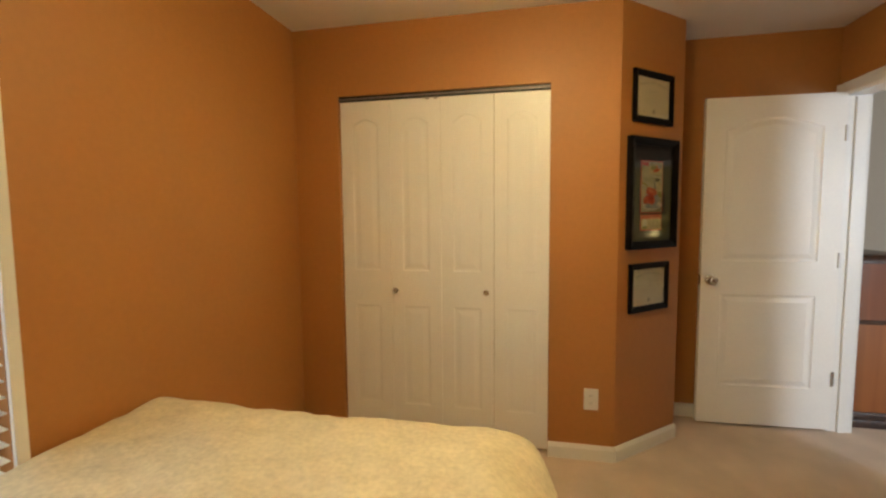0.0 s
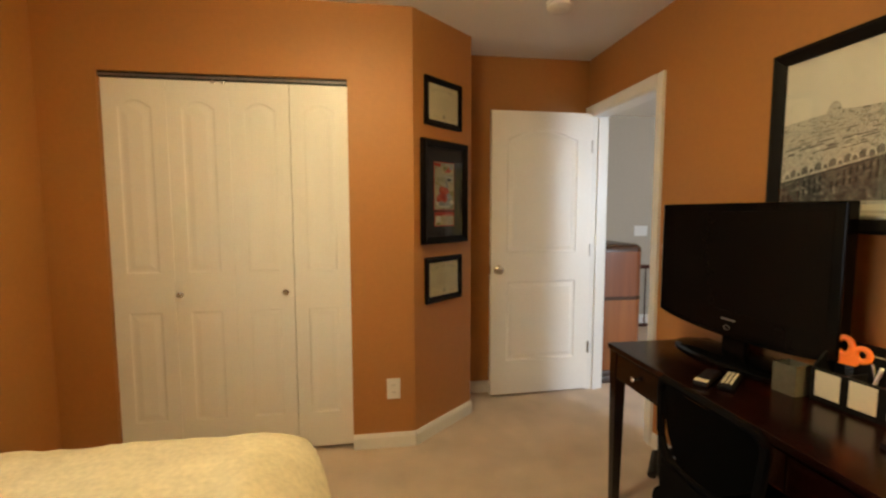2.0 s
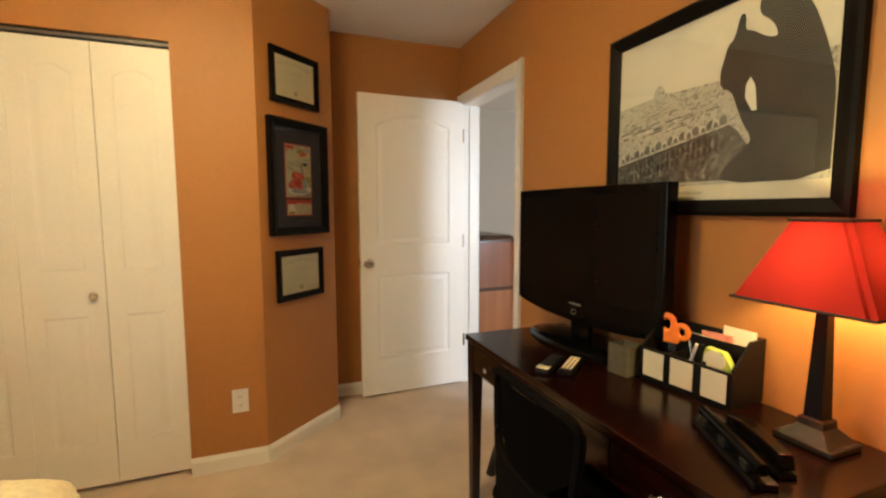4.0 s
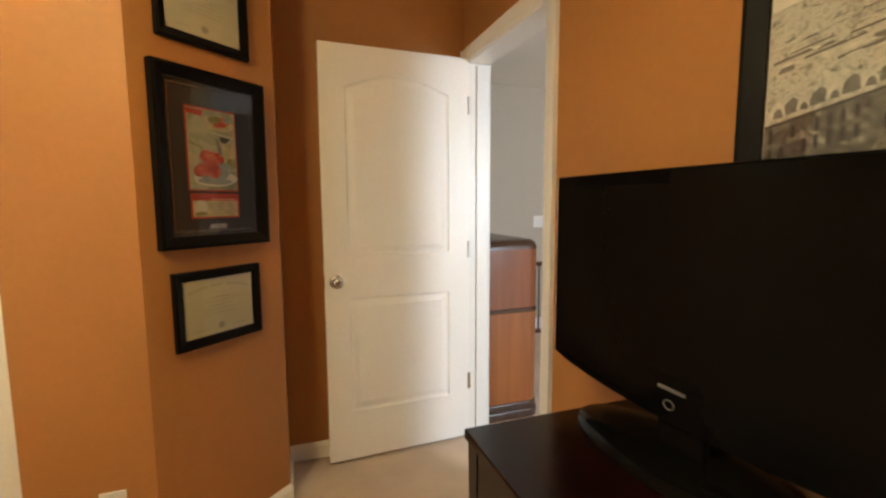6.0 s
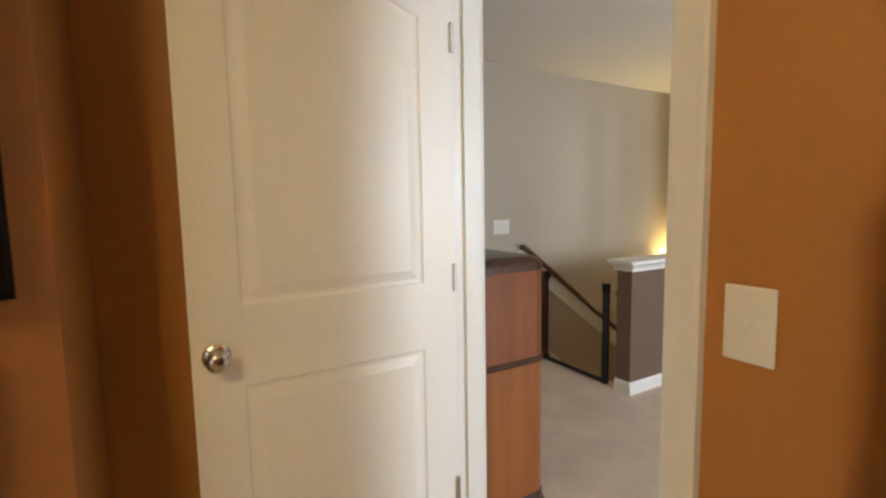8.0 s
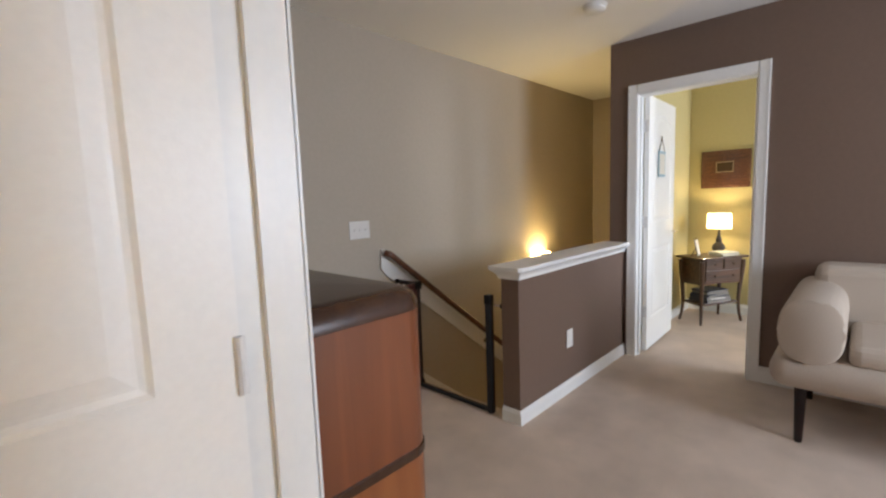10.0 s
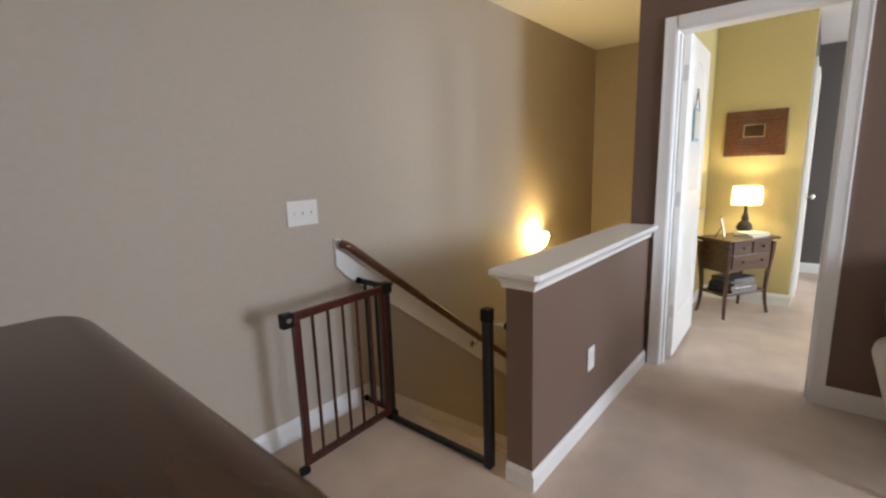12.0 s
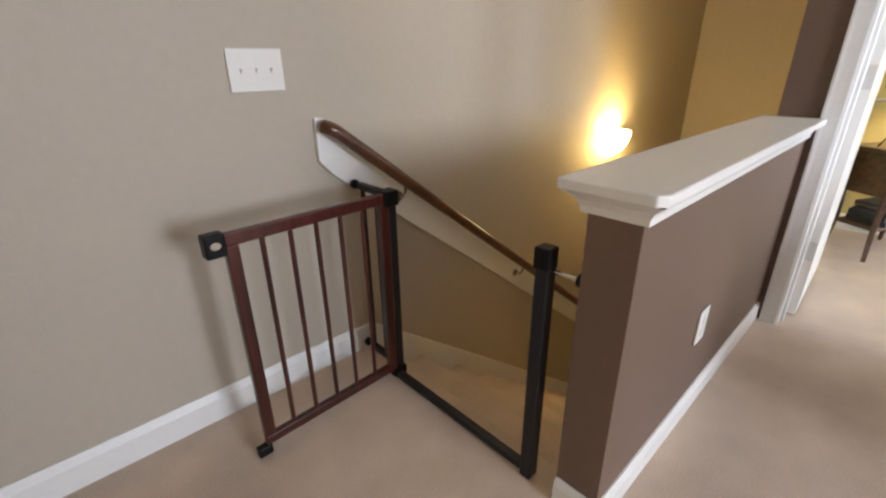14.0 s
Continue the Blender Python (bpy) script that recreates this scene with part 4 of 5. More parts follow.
# ---- bed ----
def bed():
    t = thing("bed", (0, 0, 0), "queen bed with an ivory textured bedspread, made up", "bed")
    x0, x1, y0, y1, top = -0.435, 1.072, 0.56, 2.02, 0.678
    part("bed_base", box(x0 + 0.06, x1 - 0.14, y0 + 0.08, y1 - 0.14, 0.06, 0.32, 0.02), M_BOOKG, t)
    for x in (x0 + 0.12, x1 - 0.16):
        for yy in (y0 + 0.1, y1 - 0.18):
            part("leg", lathe([(0, 0), (0.02, 0), (0.025, 0.07), (0, 0.07)], 12, None, (x, yy, 0)), M_BLACK, t)
    bm = bmesh.new()
    nx, ny = 110, 110
    grid = []
    for j in range(ny + 1):
        row = []
        for i in range(nx + 1):
            # unfolded cloth: the outer strips hang down
            u, v = -0.42 + (x1 - x0 + 0.84) * i / nx, -0.42 + (y1 - y0 + 0.84) * j / ny
            r = 0.26

            def bend(s, length, r0, r1):
                if s > length - r1:
                    a = min((s - (length - r1)) / r1, math.pi / 2)
                    return length - r1 + r1 * math.sin(a), r1 * (1 - math.cos(a)) + max(0.0, s - (length - r1) - r1 * math.pi / 2)
                if s < r0:
                    a = min((r0 - s) / r0, math.pi / 2)
                    return r0 - r0 * math.sin(a), r0 * (1 - math.cos(a)) + max(0.0, r0 - s - r0 * math.pi / 2)
                return s, 0.0

            px, dx = bend(u, x1 - x0, 0.03, r)
            py, dy = bend(v, y1 - y0, r, r)
            drop = math.hypot(min(dx, r), min(dy, r)) if dx < r and dy < r else max(dx, dy)
            # rounded plan corner at the foot
            X, Y = x0 + px, y0 + py
            for sx, rr in ((1, 0.40), (-1, 0.12)):
                cx = (x1 if sx > 0 else x0) - sx * rr
                if (X - cx) * sx > 0 and Y > y1 - rr:
                    e = Vector((X - cx, Y - (y1 - rr)))
                    if e.length > rr:
                        e *= rr / e.length
                        X, Y = cx + e.x, y1 - rr + e.y
            n1 = noise.noise(Vector((X * 3.5, Y * 3.5, 0)))
            n2 = noise.noise(Vector((X * 11, Y * 11, drop * 6)))
            n3 = noise.noise(Vector((X * 22, Y * 22, 3.0)))
            z = top - drop + 0.012 * n1 + 0.009 * n2 + 0.006 * abs(n3)
            if drop > r * 0.8:
                wave = 0.012 * math.sin(9 * (X + Y) + 3 * n1)
                X += wave * (1 if X > 0.3 else -1) * (1 if dx > 0.1 else 0)
                Y += wave * (1 if dy > 0.1 else 0)
            X = max(X, x0 - 0.006)
            row.append(bm.verts.new((X, Y, max(z, 0.1))))
        grid.append(row)
    for j in range(ny):
        for i in range(nx):
            bm.faces.new((grid[j][i], grid[j][i + 1], grid[j + 1][i + 1], grid[j + 1][i]))
    part("bedspread", bm, M_SPREAD, t, "ivory woven bedspread hanging over the sides", True)
    mat_ob = part("mattress", box(x0 + 0.05, x1 - 0.12, y0 + 0.08, y1 - 0.12, 0.32, 0.60, 0.08), M_PLASTIC, t)
    return t


bed()


# ---- desk ----
def desk():
    t = thing("desk", (0, 0, 0), "dark espresso wooden writing desk with three drawers", "desk")
    x0, x1, y0, y1, top = 2.235, 2.74, 1.03, 2.305, 0.757
    part("desktop", box(x0, x1, y0, y1, top - 0.026, top, 0.004), M_DARKWOOD, t)
    for sx, x in ((1, x0 + 0.008), (-1, x1 - 0.008)):
        for sy, yy in ((1, y0 + 0.008), (-1, y1 - 0.008)):
            bm = bmesh.new()
            r0 = [bm.verts.new((x + sx * a, yy + sy * b, top - 0.027)) for a, b in ((0, 0), (0.052, 0), (0.052, 0.052), (0, 0.052))]
            r1 = [bm.verts.new((x + sx * a, yy + sy * b, 0.0)) for a, b in ((0.008, 0.008), (0.042, 0.008), (0.042, 0.042), (0.008, 0.042))]
            bm.faces.new(r0)
            bm.faces.new(r1)
            for k in range(4):
                bm.faces.new((r0[k], r0[(k + 1) % 4], r1[(k + 1) % 4], r1[k]))
            part("leg", bm, M_DARKWOOD, t)
    part("apron", box(x1 - 0.05, x1 - 0.03, y0 + 0.06, y1 - 0.06, 0.60, top - 0.027), M_DARKWOOD, t)
    for yy in (y0 + 0.02, y1 - 0.04):
        part("apron", box(x0 + 0.06, x1 - 0.06, yy, yy + 0.02, 0.60, top - 0.027), M_DARKWOOD, t)
    part("front_rail", box(x0 + 0.03, x0 + 0.05, y0 + 0.06, y1 - 0.06, 0.60, top - 0.027), M_DARKWOOD, t)
    for a, b in ((y1 - 0.062, y1 - 0.38), (y1 - 0.385, y0 + 0.385), (y0 + 0.38, y0 + 0.062)):
        lo, hi = min(a, b), max(a, b)
        d = part("drawer", box(x0 + 0.010, x0 + 0.028, lo, hi, 0.612, top - 0.034, 0.003), M_DARKWOOD, t)
        for c in ([(lo + hi) / 2] if hi - lo < 0.4 else [lo + 0.12, hi - 0.12]):
            kb = lathe([(0, 0), (0.006, 0), (0.005, 0.010), (0.011, 0.016), (0.012, 0.021), (0.007, 0.026), (0, 0.027)], 14)
            moved(kb, Matrix.Translation((x0 + 0.010, c, 0.668)) @ pose(0, 0, 0, 0, -90, 0))
            part("knob", kb, M_CHROME, d, "small polished knob", True)


desk()


# ---- television ----
t = thing("television", (2.574, 2.432, 0.757), "black flat-screen television on an oval stand on the desk", "television", "", math.degrees(math.atan2(-0.822, 0.043)))
TW = 0.823
low = [(TW * k / 16, 0.088 + 0.034 * abs(k / 8 - 1) ** 2.4) for k in range(17)]
part("cabinet", prism(low + [(TW, 0.628), (0.0, 0.628)], 0.0, 0.05, "y", 0.006), M_GLOSS, t)
part("back_cover", prism([(0.10, 0.19), (TW - 0.10, 0.19), (TW - 0.14, 0.58), (0.14, 0.58)], 0.05, 0.10, "y", 0.01), M_BLACK, t)
part("screen", box(0.035, TW - 0.035, -0.002, 0.004, 0.195, 0.595), M_SCREEN, t, "dark glossy screen, switched off")
part("speaker_strip", prism([(x, z + 0.004) for x, z in low[1:-1]] + [(x, z + 0.016) for x, z in low[-2:0:-1]], -0.005, 0.003, "y", 0.0015), M_GLOSS, t, "glossy lower bevel")
bm = tube([(a, -0.005, b) for a, b in ellipse(TW * 0.495, 0.128, 0.013, 0.010, 24) + [(TW * 0.495 + 0.013, 0.128)]], 0.0015, 6)
part("power_ring", bm, M_BADGE, t, "oval chrome ring round the power button", True)
part("power_button", prism(ellipse(TW * 0.495, 0.128, 0.012, 0.009, 24), -0.004, 0.002, "y"), M_GLOSS, t)
part("badge", box(TW * 0.497 - 0.034, TW * 0.497 + 0.034, -0.003, 0.002, 0.157, 0.164), M_BADGE, t, "small silver badge")
part("neck", box(TW * 0.5 - 0.055, TW * 0.5 + 0.055, 0.022, 0.05, 0.012, 0.13, 0.006), M_SCREEN, t)
bm = lathe([(0, 0), (1.0, 0), (1.0, 0.25), (0.93, 0.55), (0.6, 0.85), (0, 1.0)], 40)
bmesh.ops.scale(bm, vec=(0.275, 0.135, 0.028), verts=bm.verts[:])
part("stand_base", moved(bm, pose(TW * 0.5, 0.02, 0.0005)), M_GLOSS, t, "glossy oval base", True)


# ---- desk lamp ----
def frustum(w0, d0, w1, d1, z0, z1, skin=0.003):
    """An open four-sided shade."""
    bm = bmesh.new()
    loops = []
    for w, d, z in ((w0, d0, z0), (w1, d1, z1)):
        loops.append([bm.verts.new((sx * w, sy * d, z)) for sx, sy in ((-1, -1), (1, -1), (1, 1), (-1, 1))])
    for k in range(4):
        bm.faces.new((loops[0][k], loops[0][(k + 1) % 4], loops[1][(k + 1) % 4], loops[1][k]))
    bmesh.ops.bevel(bm, geom=[e for e in bm.edges if abs(e.verts[0].co.z - e.verts[1].co.z) > 0.05], offset=0.012, segments=2, affect="EDGES")
    return bm


t = thing("desk_lamp", (2.636, 1.18, 0.757), "lit table lamp with a red square shade and dark base", "lamp")
part("base", prism([(-0.056, -0.062), (0.056, -0.062), (0.056, 0.062), (-0.056, 0.062)], 0.0, 0.016, "z", 0.004), M_PEWTER, t)
bm = bmesh.new()
loops = []
for h, z in ((0.019, 0.062), (0.012, 0.31), (0.018, 0.316), (0.018, 0.326)):
    loops.append([bm.verts.new((sx * h, sy * h, z)) for sx, sy in ((-1, -1), (1, -1), (1, 1), (-1, 1))])
for a, b in zip(loops, loops[1:]):
    for k in range(4):
        bm.faces.new((a[k], a[(k + 1) % 4], b[(k + 1) % 4], b[k]))
bm.faces.new(loops[-1])
part("column", bm, M_BLACK, t, "tapered square black column")
bm, loops = bmesh.new(), []
for h, z in ((0.052, 0.0165), (0.030, 0.040), (0.026, 0.044), (0.026, 0.060), (0.021, 0.0635)):
    loops.append([bm.verts.new((sx * h, sy * h, z)) for sx, sy in ((-1, -1), (1, -1), (1, 1), (-1, 1))])
for a, b in zip(loops, loops[1:]):
    for k in range(4):
        bm.faces.new((a[k], a[(k + 1) % 4], b[(k + 1) % 4], b[k]))
bm.faces.new(loops[-1])
part("plinth", bm, M_PEWTER, t, "flared pewter plinth")
part("collar", box(-0.023, 0.023, -0.023, 0.023, 0.3265, 0.334, 0.002), M_NICKEL, t, "pale metal collar under the shade")
part("socket", lathe([(0, 0.335), (0.012, 0.335), (0.012, 0.38), (0, 0.38)], 12), M_BRONZE, t)
part("shade", frustum(0.114, 0.142, 0.052, 0.058, 0.330, 0.518), M_REDSHADE, t, "red cloth shade, glowing")
for w, d, z in ((0.115, 0.143, 0.328), (0.053, 0.059, 0.515)):
    bm = bmesh.new()
    for a, b in (((-w, -d), (w, -d)), ((w, -d), (w, d)), ((w, d), (-w, d)), ((-w, d), (-w, -d))):
        tube([(a[0], a[1], z + 0.002), (b[0], b[1], z + 0.002)], 0.0035, 6, bm)
    part("shade_trim", bm, M_BLACKTRIM, t, "dark shade trim")


# ---- small things on the desk ----
t = thing("desk_organizer", (2.560, 1.640, 0.757), "black wooden desk organizer with cream label cards, full of supplies", "organizer", "", -83)
OW, OD = 0.285, 0.155
part("bottom", box(0, OW, 0.0, OD, 0, 0.008), M_BLACK, t)
part("front", box(0, OW, 0.0, 0.008, 0.008, 0.105, 0.001), M_BLACK, t)
part("back", box(0, OW, OD - 0.008, OD, 0.008, 0.18, 0.001), M_BLACK, t)
for x in (0, OW - 0.008):
    part("side", prism([(0.008, 0.008), (OD - 0.008, 0.008), (OD - 0.008, 0.18), (0.085, 0.18), (0.008, 0.11)], x, x + 0.008, "x"), M_BLACK, t)
part("shelf", box(0.008, OW - 0.008, 0.09, 0.097, 0.008, 0.16), M_BLACK, t)
for x in (0.092, 0.186):
    part("divider", box(x, x + 0.006, 0.008, 0.09, 0.008, 0.105), M_BLACK, t)
for x in (0.014, 0.107, 0.202):
    part("label_card", box(x, x + 0.070, -0.002, 0.0, 0.018, 0.098), M_PAPER, t, "cream label card")


def in_organizer(u, v, w):
    m = pose(2.560, 1.640, 0.757, 0, 0, -83)
    return m @ Vector((u, v, w))


def ring(cx, cz, rx, rz, r, steps=24, sides=8):
    """A closed oval ring in the x-z plane."""
    bm = bmesh.new()
    loops = []
    for k in range(steps):
        a = 2 * math.pi * k / steps
        ux, uz = math.cos(a), math.sin(a)
        loops.append([bm.verts.new((cx + (rx + r * math.cos(b)) * ux, 0.75 * r * math.sin(b), cz + (rz + r * math.cos(b)) * uz)) for b in [2 * math.pi * j / sides for j in range(sides)]])
    for k in range(steps):
        p, q = loops[k], loops[(k + 1) % steps]
        for j in range(sides):
            bm.faces.new((p[j], p[(j + 1) % sides], q[(j + 1) % sides], q[j]))
    return bm


p = in_organizer(0.060, 0.072, 0.0085)
s = thing("scissors", tuple(p), "orange-handled scissors standing in the organizer", "scissors", "", -68)
part("handle", ring(-0.016, 0.170, 0.019, 0.027, 0.010), M_ORANGEP, s, smooth=True)
part("handle", ring(0.028, 0.152, 0.017, 0.020, 0.009), M_ORANGEP, s, smooth=True)
part("shank", prism([(-0.030, 0.112), (0.016, 0.112), (0.030, 0.136), (0.0, 0.150), (-0.034, 0.150)], -0.006, 0.006, "y", 0.003), M_ORANGEP, s)
part("blade", prism([(-0.012, 0.12), (0.008, 0.12), (0.002, 0.0), (-0.004, 0.0)], -0.003, -0.0005, "y"), M_NICKEL, s)
part("blade", prism([(-0.008, 0.12), (0.012, 0.12), (0.004, 0.0), (-0.002, 0.0)], 0.0005, 0.003, "y"), M_NICKEL, s)
p = in_organizer(0.218, 0.05, 0.0085)
s = thing("tape_dispenser", tuple(p), "pale green tape dispenser standing in the organizer", "tape dispenser", "", -83)
part("body", prism([(-0.05, 0.0), (0.05, 0.0), (0.055, 0.08), (0.02, 0.135), (-0.03, 0.14), (-0.052, 0.09)], -0.012, 0.012, "y", 0.003), M_GREENP, s)
part("tape_roll", prism(ellipse(-0.005, 0.105, 0.030, 0.030, 24), -0.014, 0.014, "y"), M_PAPER, s)
for u, v, h, lean, m_, lab in ((0.135, 0.108, 0.15, 10, M_PAPER, "cream envelope"), (0.175, 0.118, 0.165, -6, M_ROSE, "rose paper card"), (0.225, 0.128, 0.19, 4, M_PAPER, "cream paper card")):
    p = in_organizer(u, v, 0.0085)
    single("paper_card", moved(box(-0.045, 0.045, -0.001, 0.001, 0, h), pose(0, 0, 0, 0, lean * 0.3, 0)), m_, lab + " standing in the organizer", "paper", "papers in the organizer", place=tuple(p), turn=-83)
for u, v, lean, m_, lab in ((0.10, 0.04, 16, M_PLASTIC, "white marker pen"), (0.14, 0.05, -12, M_NICKEL, "silver pen"), (0.145, 0.035, 6, M_BLACK, "black pen")):
    p = in_organizer(u + 0.02, v, 0.009)
    single("pen", tube([(0, 0, 0), (0.145 * math.sin(radians(lean)), 0, 0.145 * math.cos(radians(lean)))], 0.005, 8), m_, lab + " leaning in the organizer", "pen", "pens in the organizer", place=tuple(p), turn=-83)

t = thing("pencil_cup", (2.548, 1.692, 0.757), "square smoky grey pencil cup on the desk", "pencil cup", "", 8)
bm = box(-0.037, 0.037, -0.037, 0.037, 0, 0.005)
for s_, (a, b, c, d) in enumerate(((-0.037, 0.037, -0.037, -0.033), (-0.037, 0.037, 0.033, 0.037), (-0.037, -0.033, -0.033, 0.033), (0.033, 0.037, -0.033, 0.033))):
    box(a, b, c, d, 0.005, 0.098, 0, bm)
part("cup_body", bm, M_SMOKE, t)


def remote(place, turn, body, keys, label):
    t = thing("remote_control", place, label, "remote control", "remote controls", turn)
    part("body", box(-0.024, 0.024, -0.085, 0.085, 0, 0.018, 0.006), body, t)
    for r in range(7):
        for c in range(3):
            part("button", box(-0.017 + 0.0125 * c, -0.0085 + 0.0125 * c, -0.06 + 0.019 * r, -0.048 + 0.019 * r, 0.0175, 0.021, 0.001), keys, t)
    return t


dark_remote = remote((2.350, 1.826, 0.757), -54, M_BLACK, M_CHARCOAL, "black remote control lying on the desk")
remote((2.404, 1.785, 0.757), -51, M_BLACK, M_PAPER, "black remote control with cream buttons")

part("end_cap", box(-0.021, 0.021, -0.083, -0.052, 0.0175, 0.0205, 0.001), M_PAPER, dark_remote, "cream end cap")

t = thing("stapler", (2.475, 1.205, 0.757), "black stapler lying on the desk", "stapler", "", 62)
part("base", box(-0.11, 0.11, -0.018, 0.018, 0, 0.012, 0.003), M_BLACK, t)
part("arm", prism([(-0.11, 0.018), (0.11, 0.014), (0.108, 0.034), (0.04, 0.05), (-0.10, 0.048)], -0.016, 0.016, "y", 0.004), M_GLOSS, t)
t = thing("hole_punch", (2.405, 1.225, 0.757), "black three-hole punch lying on the desk", "hole punch", "", 62)
part("base", box(-0.14, 0.14, -0.03, 0.018, 0, 0.014, 0.003), M_BLACK, t)
part("handle_bar", tube([(-0.13, -0.005, 0.036), (0.13, -0.005, 0.036)], 0.013, 10), M_GLOSS, t, smooth=True)
for x in (-0.09, 0.0, 0.09):
    part("punch_head", box(x - 0.014, x + 0.014, -0.018, 0.014, 0.014, 0.034, 0.003), M_CHARCOAL, t)


# ---- office chair ----
def office_chair():
    t = thing("office_chair", (2.15, 1.475, 0), "black mesh-backed office chair pushed up to the desk", "chair")
    # a rounded loop of tube round the mesh, bowed backwards, over a lower lumbar pad
    def bow(yy):
        return -0.085 - 0.045 * (1 - (yy / 0.2) ** 2)

    def loop(w0, w1, z0, z1, rad, inset=0.0):
        """Outline in (y, z): w0 at the top, w1 at the bottom, rounded corners."""
        pts = []
        for cx, cz, a0 in ((w1 - rad * 1.9, z0 + rad * 1.5, -90), (w0 - rad, z1 - rad, 0), (-w0 + rad, z1 - rad, 90), (-w1 + rad * 1.9, z0 + rad * 1.5, 180)):
            rx, rz = (rad, rad) if cz > (z0 + z1) / 2 else (rad * 1.9, rad * 1.5)
            for k in range(7):
                a = radians(a0 + 15 * k)
                pts.append((cx + (rx - inset) * math.cos(a), cz + (rz - inset) * math.sin(a)))
        return pts

    rim = loop(0.186, 0.176, 0.635, 0.855, 0.045)
    part("back_frame", tube([(bow(a), a, b) for a, b in rim + rim[:2]], 0.0125, 8), M_MESH, t, "black tube frame of the backrest", True)
    bm = bmesh.new()
    cols = 12
    grid = []
    for i in range(cols + 1):
        yy = -0.175 + 0.35 * i / cols
        lo = 0.645 + 0.10 * max(0.0, abs(yy + 0.02) - 0.07) / 0.12 + (0.06 * max(0.0, yy - 0.11) / 0.07)
        hi = 0.852 - 0.03 * max(0.0, abs(yy) - 0.15) / 0.035
        grid.append([bm.verts.new((bow(yy) + 0.006 * math.sin(math.pi * j / 4), yy, lo + (hi - lo) * j / 4)) for j in range(5)])
    for p, q in zip(grid, grid[1:]):
        for j in range(4):
            bm.faces.new((p[j], p[j + 1], q[j + 1], q[j]))
    bmesh.ops.solidify(bm, geom=bm.faces[:], thickness=0.005)
    part("mesh_back", bm, M_MESH, t, "black mesh", True)
    pad = box(-0.145, -0.105, -0.155, 0.155, 0.475, 0.625, 0.02, None, 3)
    for v in pad.verts:
        v.co.x += 0.03 * (v.co.y / 0.155) ** 2
    part("back_pad", pad, M_MESH, t, "black lumbar pad", True)
    for s_ in (-1, 1):
        part("back_upright", tube([(-0.10, s_ * 0.165, 0.66), (-0.10, s_ * 0.16, 0.55), (-0.08, s_ * 0.15, 0.47), (-0.02, s_ * 0.12, 0.43)], 0.011, 8), M_BLACK, t, smooth=True)
    part("back_support", tube([(-0.15, 0, 0.56), (-0.15, 0, 0.48), (-0.10, 0, 0.40), (0.05, 0, 0.39)], 0.02, 8), M_BLACK, t, smooth=True)
    seat = box(-0.10, 0.30, -0.22, 0.22, 0.42, 0.49, 0.03, None, 3)
    part("seat", seat, M_MESH, t, "black cloth seat", True)
    for s_ in (-1, 1):
        part("armrest", tube([(-0.11, s_ * 0.19, 0.53), (-0.06, s_ * 0.25, 0.56), (0.08, s_ * 0.26, 0.56), (0.14, s_ * 0.24, 0.48), (0.10, s_ * 0.2, 0.42)], 0.014, 8), M_BLACK, t, smooth=True)
    part("column", lathe([(0, 0.12), (0.025, 0.12), (0.025, 0.40), (0.07, 0.41), (0, 0.41)], 14, None, (0.10, 0, 0)), M_BLACK, t, smooth=True)
    for k in range(5):
        a = radians(72 * k + 20)
        c, s_ = math.cos(a), math.sin(a)
        leg = part("base_leg", tube([(0.10, 0, 0.13), (0.10 + 0.14 * c, 0.14 * s_, 0.11), (0.10 + 0.24 * c, 0.24 * s_, 0.075)], 0.018, 8, None, (0.026, 0.02, 0.014)), M_BLACK, t, smooth=True)
        x, y = 0.10 + 0.24 * c, 0.24 * s_
        part("caster", tube([(x - 0.02 * s_, y + 0.02 * c, 0.026), (x + 0.02 * s_, y - 0.02 * c, 0.026)], 0.026, 14), M_RUBBER, leg, smooth=True)


office_chair()


# ---- ceiling fixtures ----
t = thing("ceiling_light", (1.05, 1.70, CEIL), "semi-flush ceiling light with a frosted glass bowl, lit", "ceiling light")
part("canopy", lathe([(0, -0.001), (0.065, -0.001), (0.066, -0.02), (0.05, -0.028), (0, -0.028)], 24), M_NICKEL, t, smooth=True)
part("stem", lathe([(0.008, -0.026), (0.008, -0.25), (0.02, -0.255), (0.012, -0.27), (0, -0.272)], 12), M_NICKEL, t, smooth=True)
part("bowl", lathe([(0.155, -0.15), (0.15, -0.17), (0.125, -0.205), (0.08, -0.235), (0.03, -0.25), (0.009, -0.252)], 32), M_DOME, t, "frosted glass bowl", True)


def smoke_detector(x, y):
    t = thing("smoke_detector", (x, y, CEIL), "round white smoke detector on the ceiling", "smoke detector", "smoke detectors")
    part("base", lathe([(0, 0), (0.072, 0), (0.072, -0.012), (0, -0.012)], 28), M_PLASTIC, t, smooth=True)
    part("cover", lathe([(0.066, -0.012), (0.066, -0.026), (0.055, -0.038), (0.03, -0.042), (0, -0.042)], 28), M_PLASTIC, t, smooth=True)


smoke_detector(2.17, 2.78)
smoke_detector(5.245, 4.11)


# ---- dresser in the loft ----
def plan(D, L, r, d):
    """A rounded-front outline, drawn in by d."""
    x, y0, y1, q = D - d, d, L - d, r - d
    near = [(x - q + q * math.sin(a), y0 + q - q * math.cos(a)) for a in [math.pi / 2 * k / 8 for k in range(9)]]
    far = [(x - q + q * math.cos(a), y1 - q + q * math.sin(a)) for a in [math.pi / 2 * k / 8 for k in range(9)]]
    return [(0.0, y0)] + near + far + [(0.0, y1)]


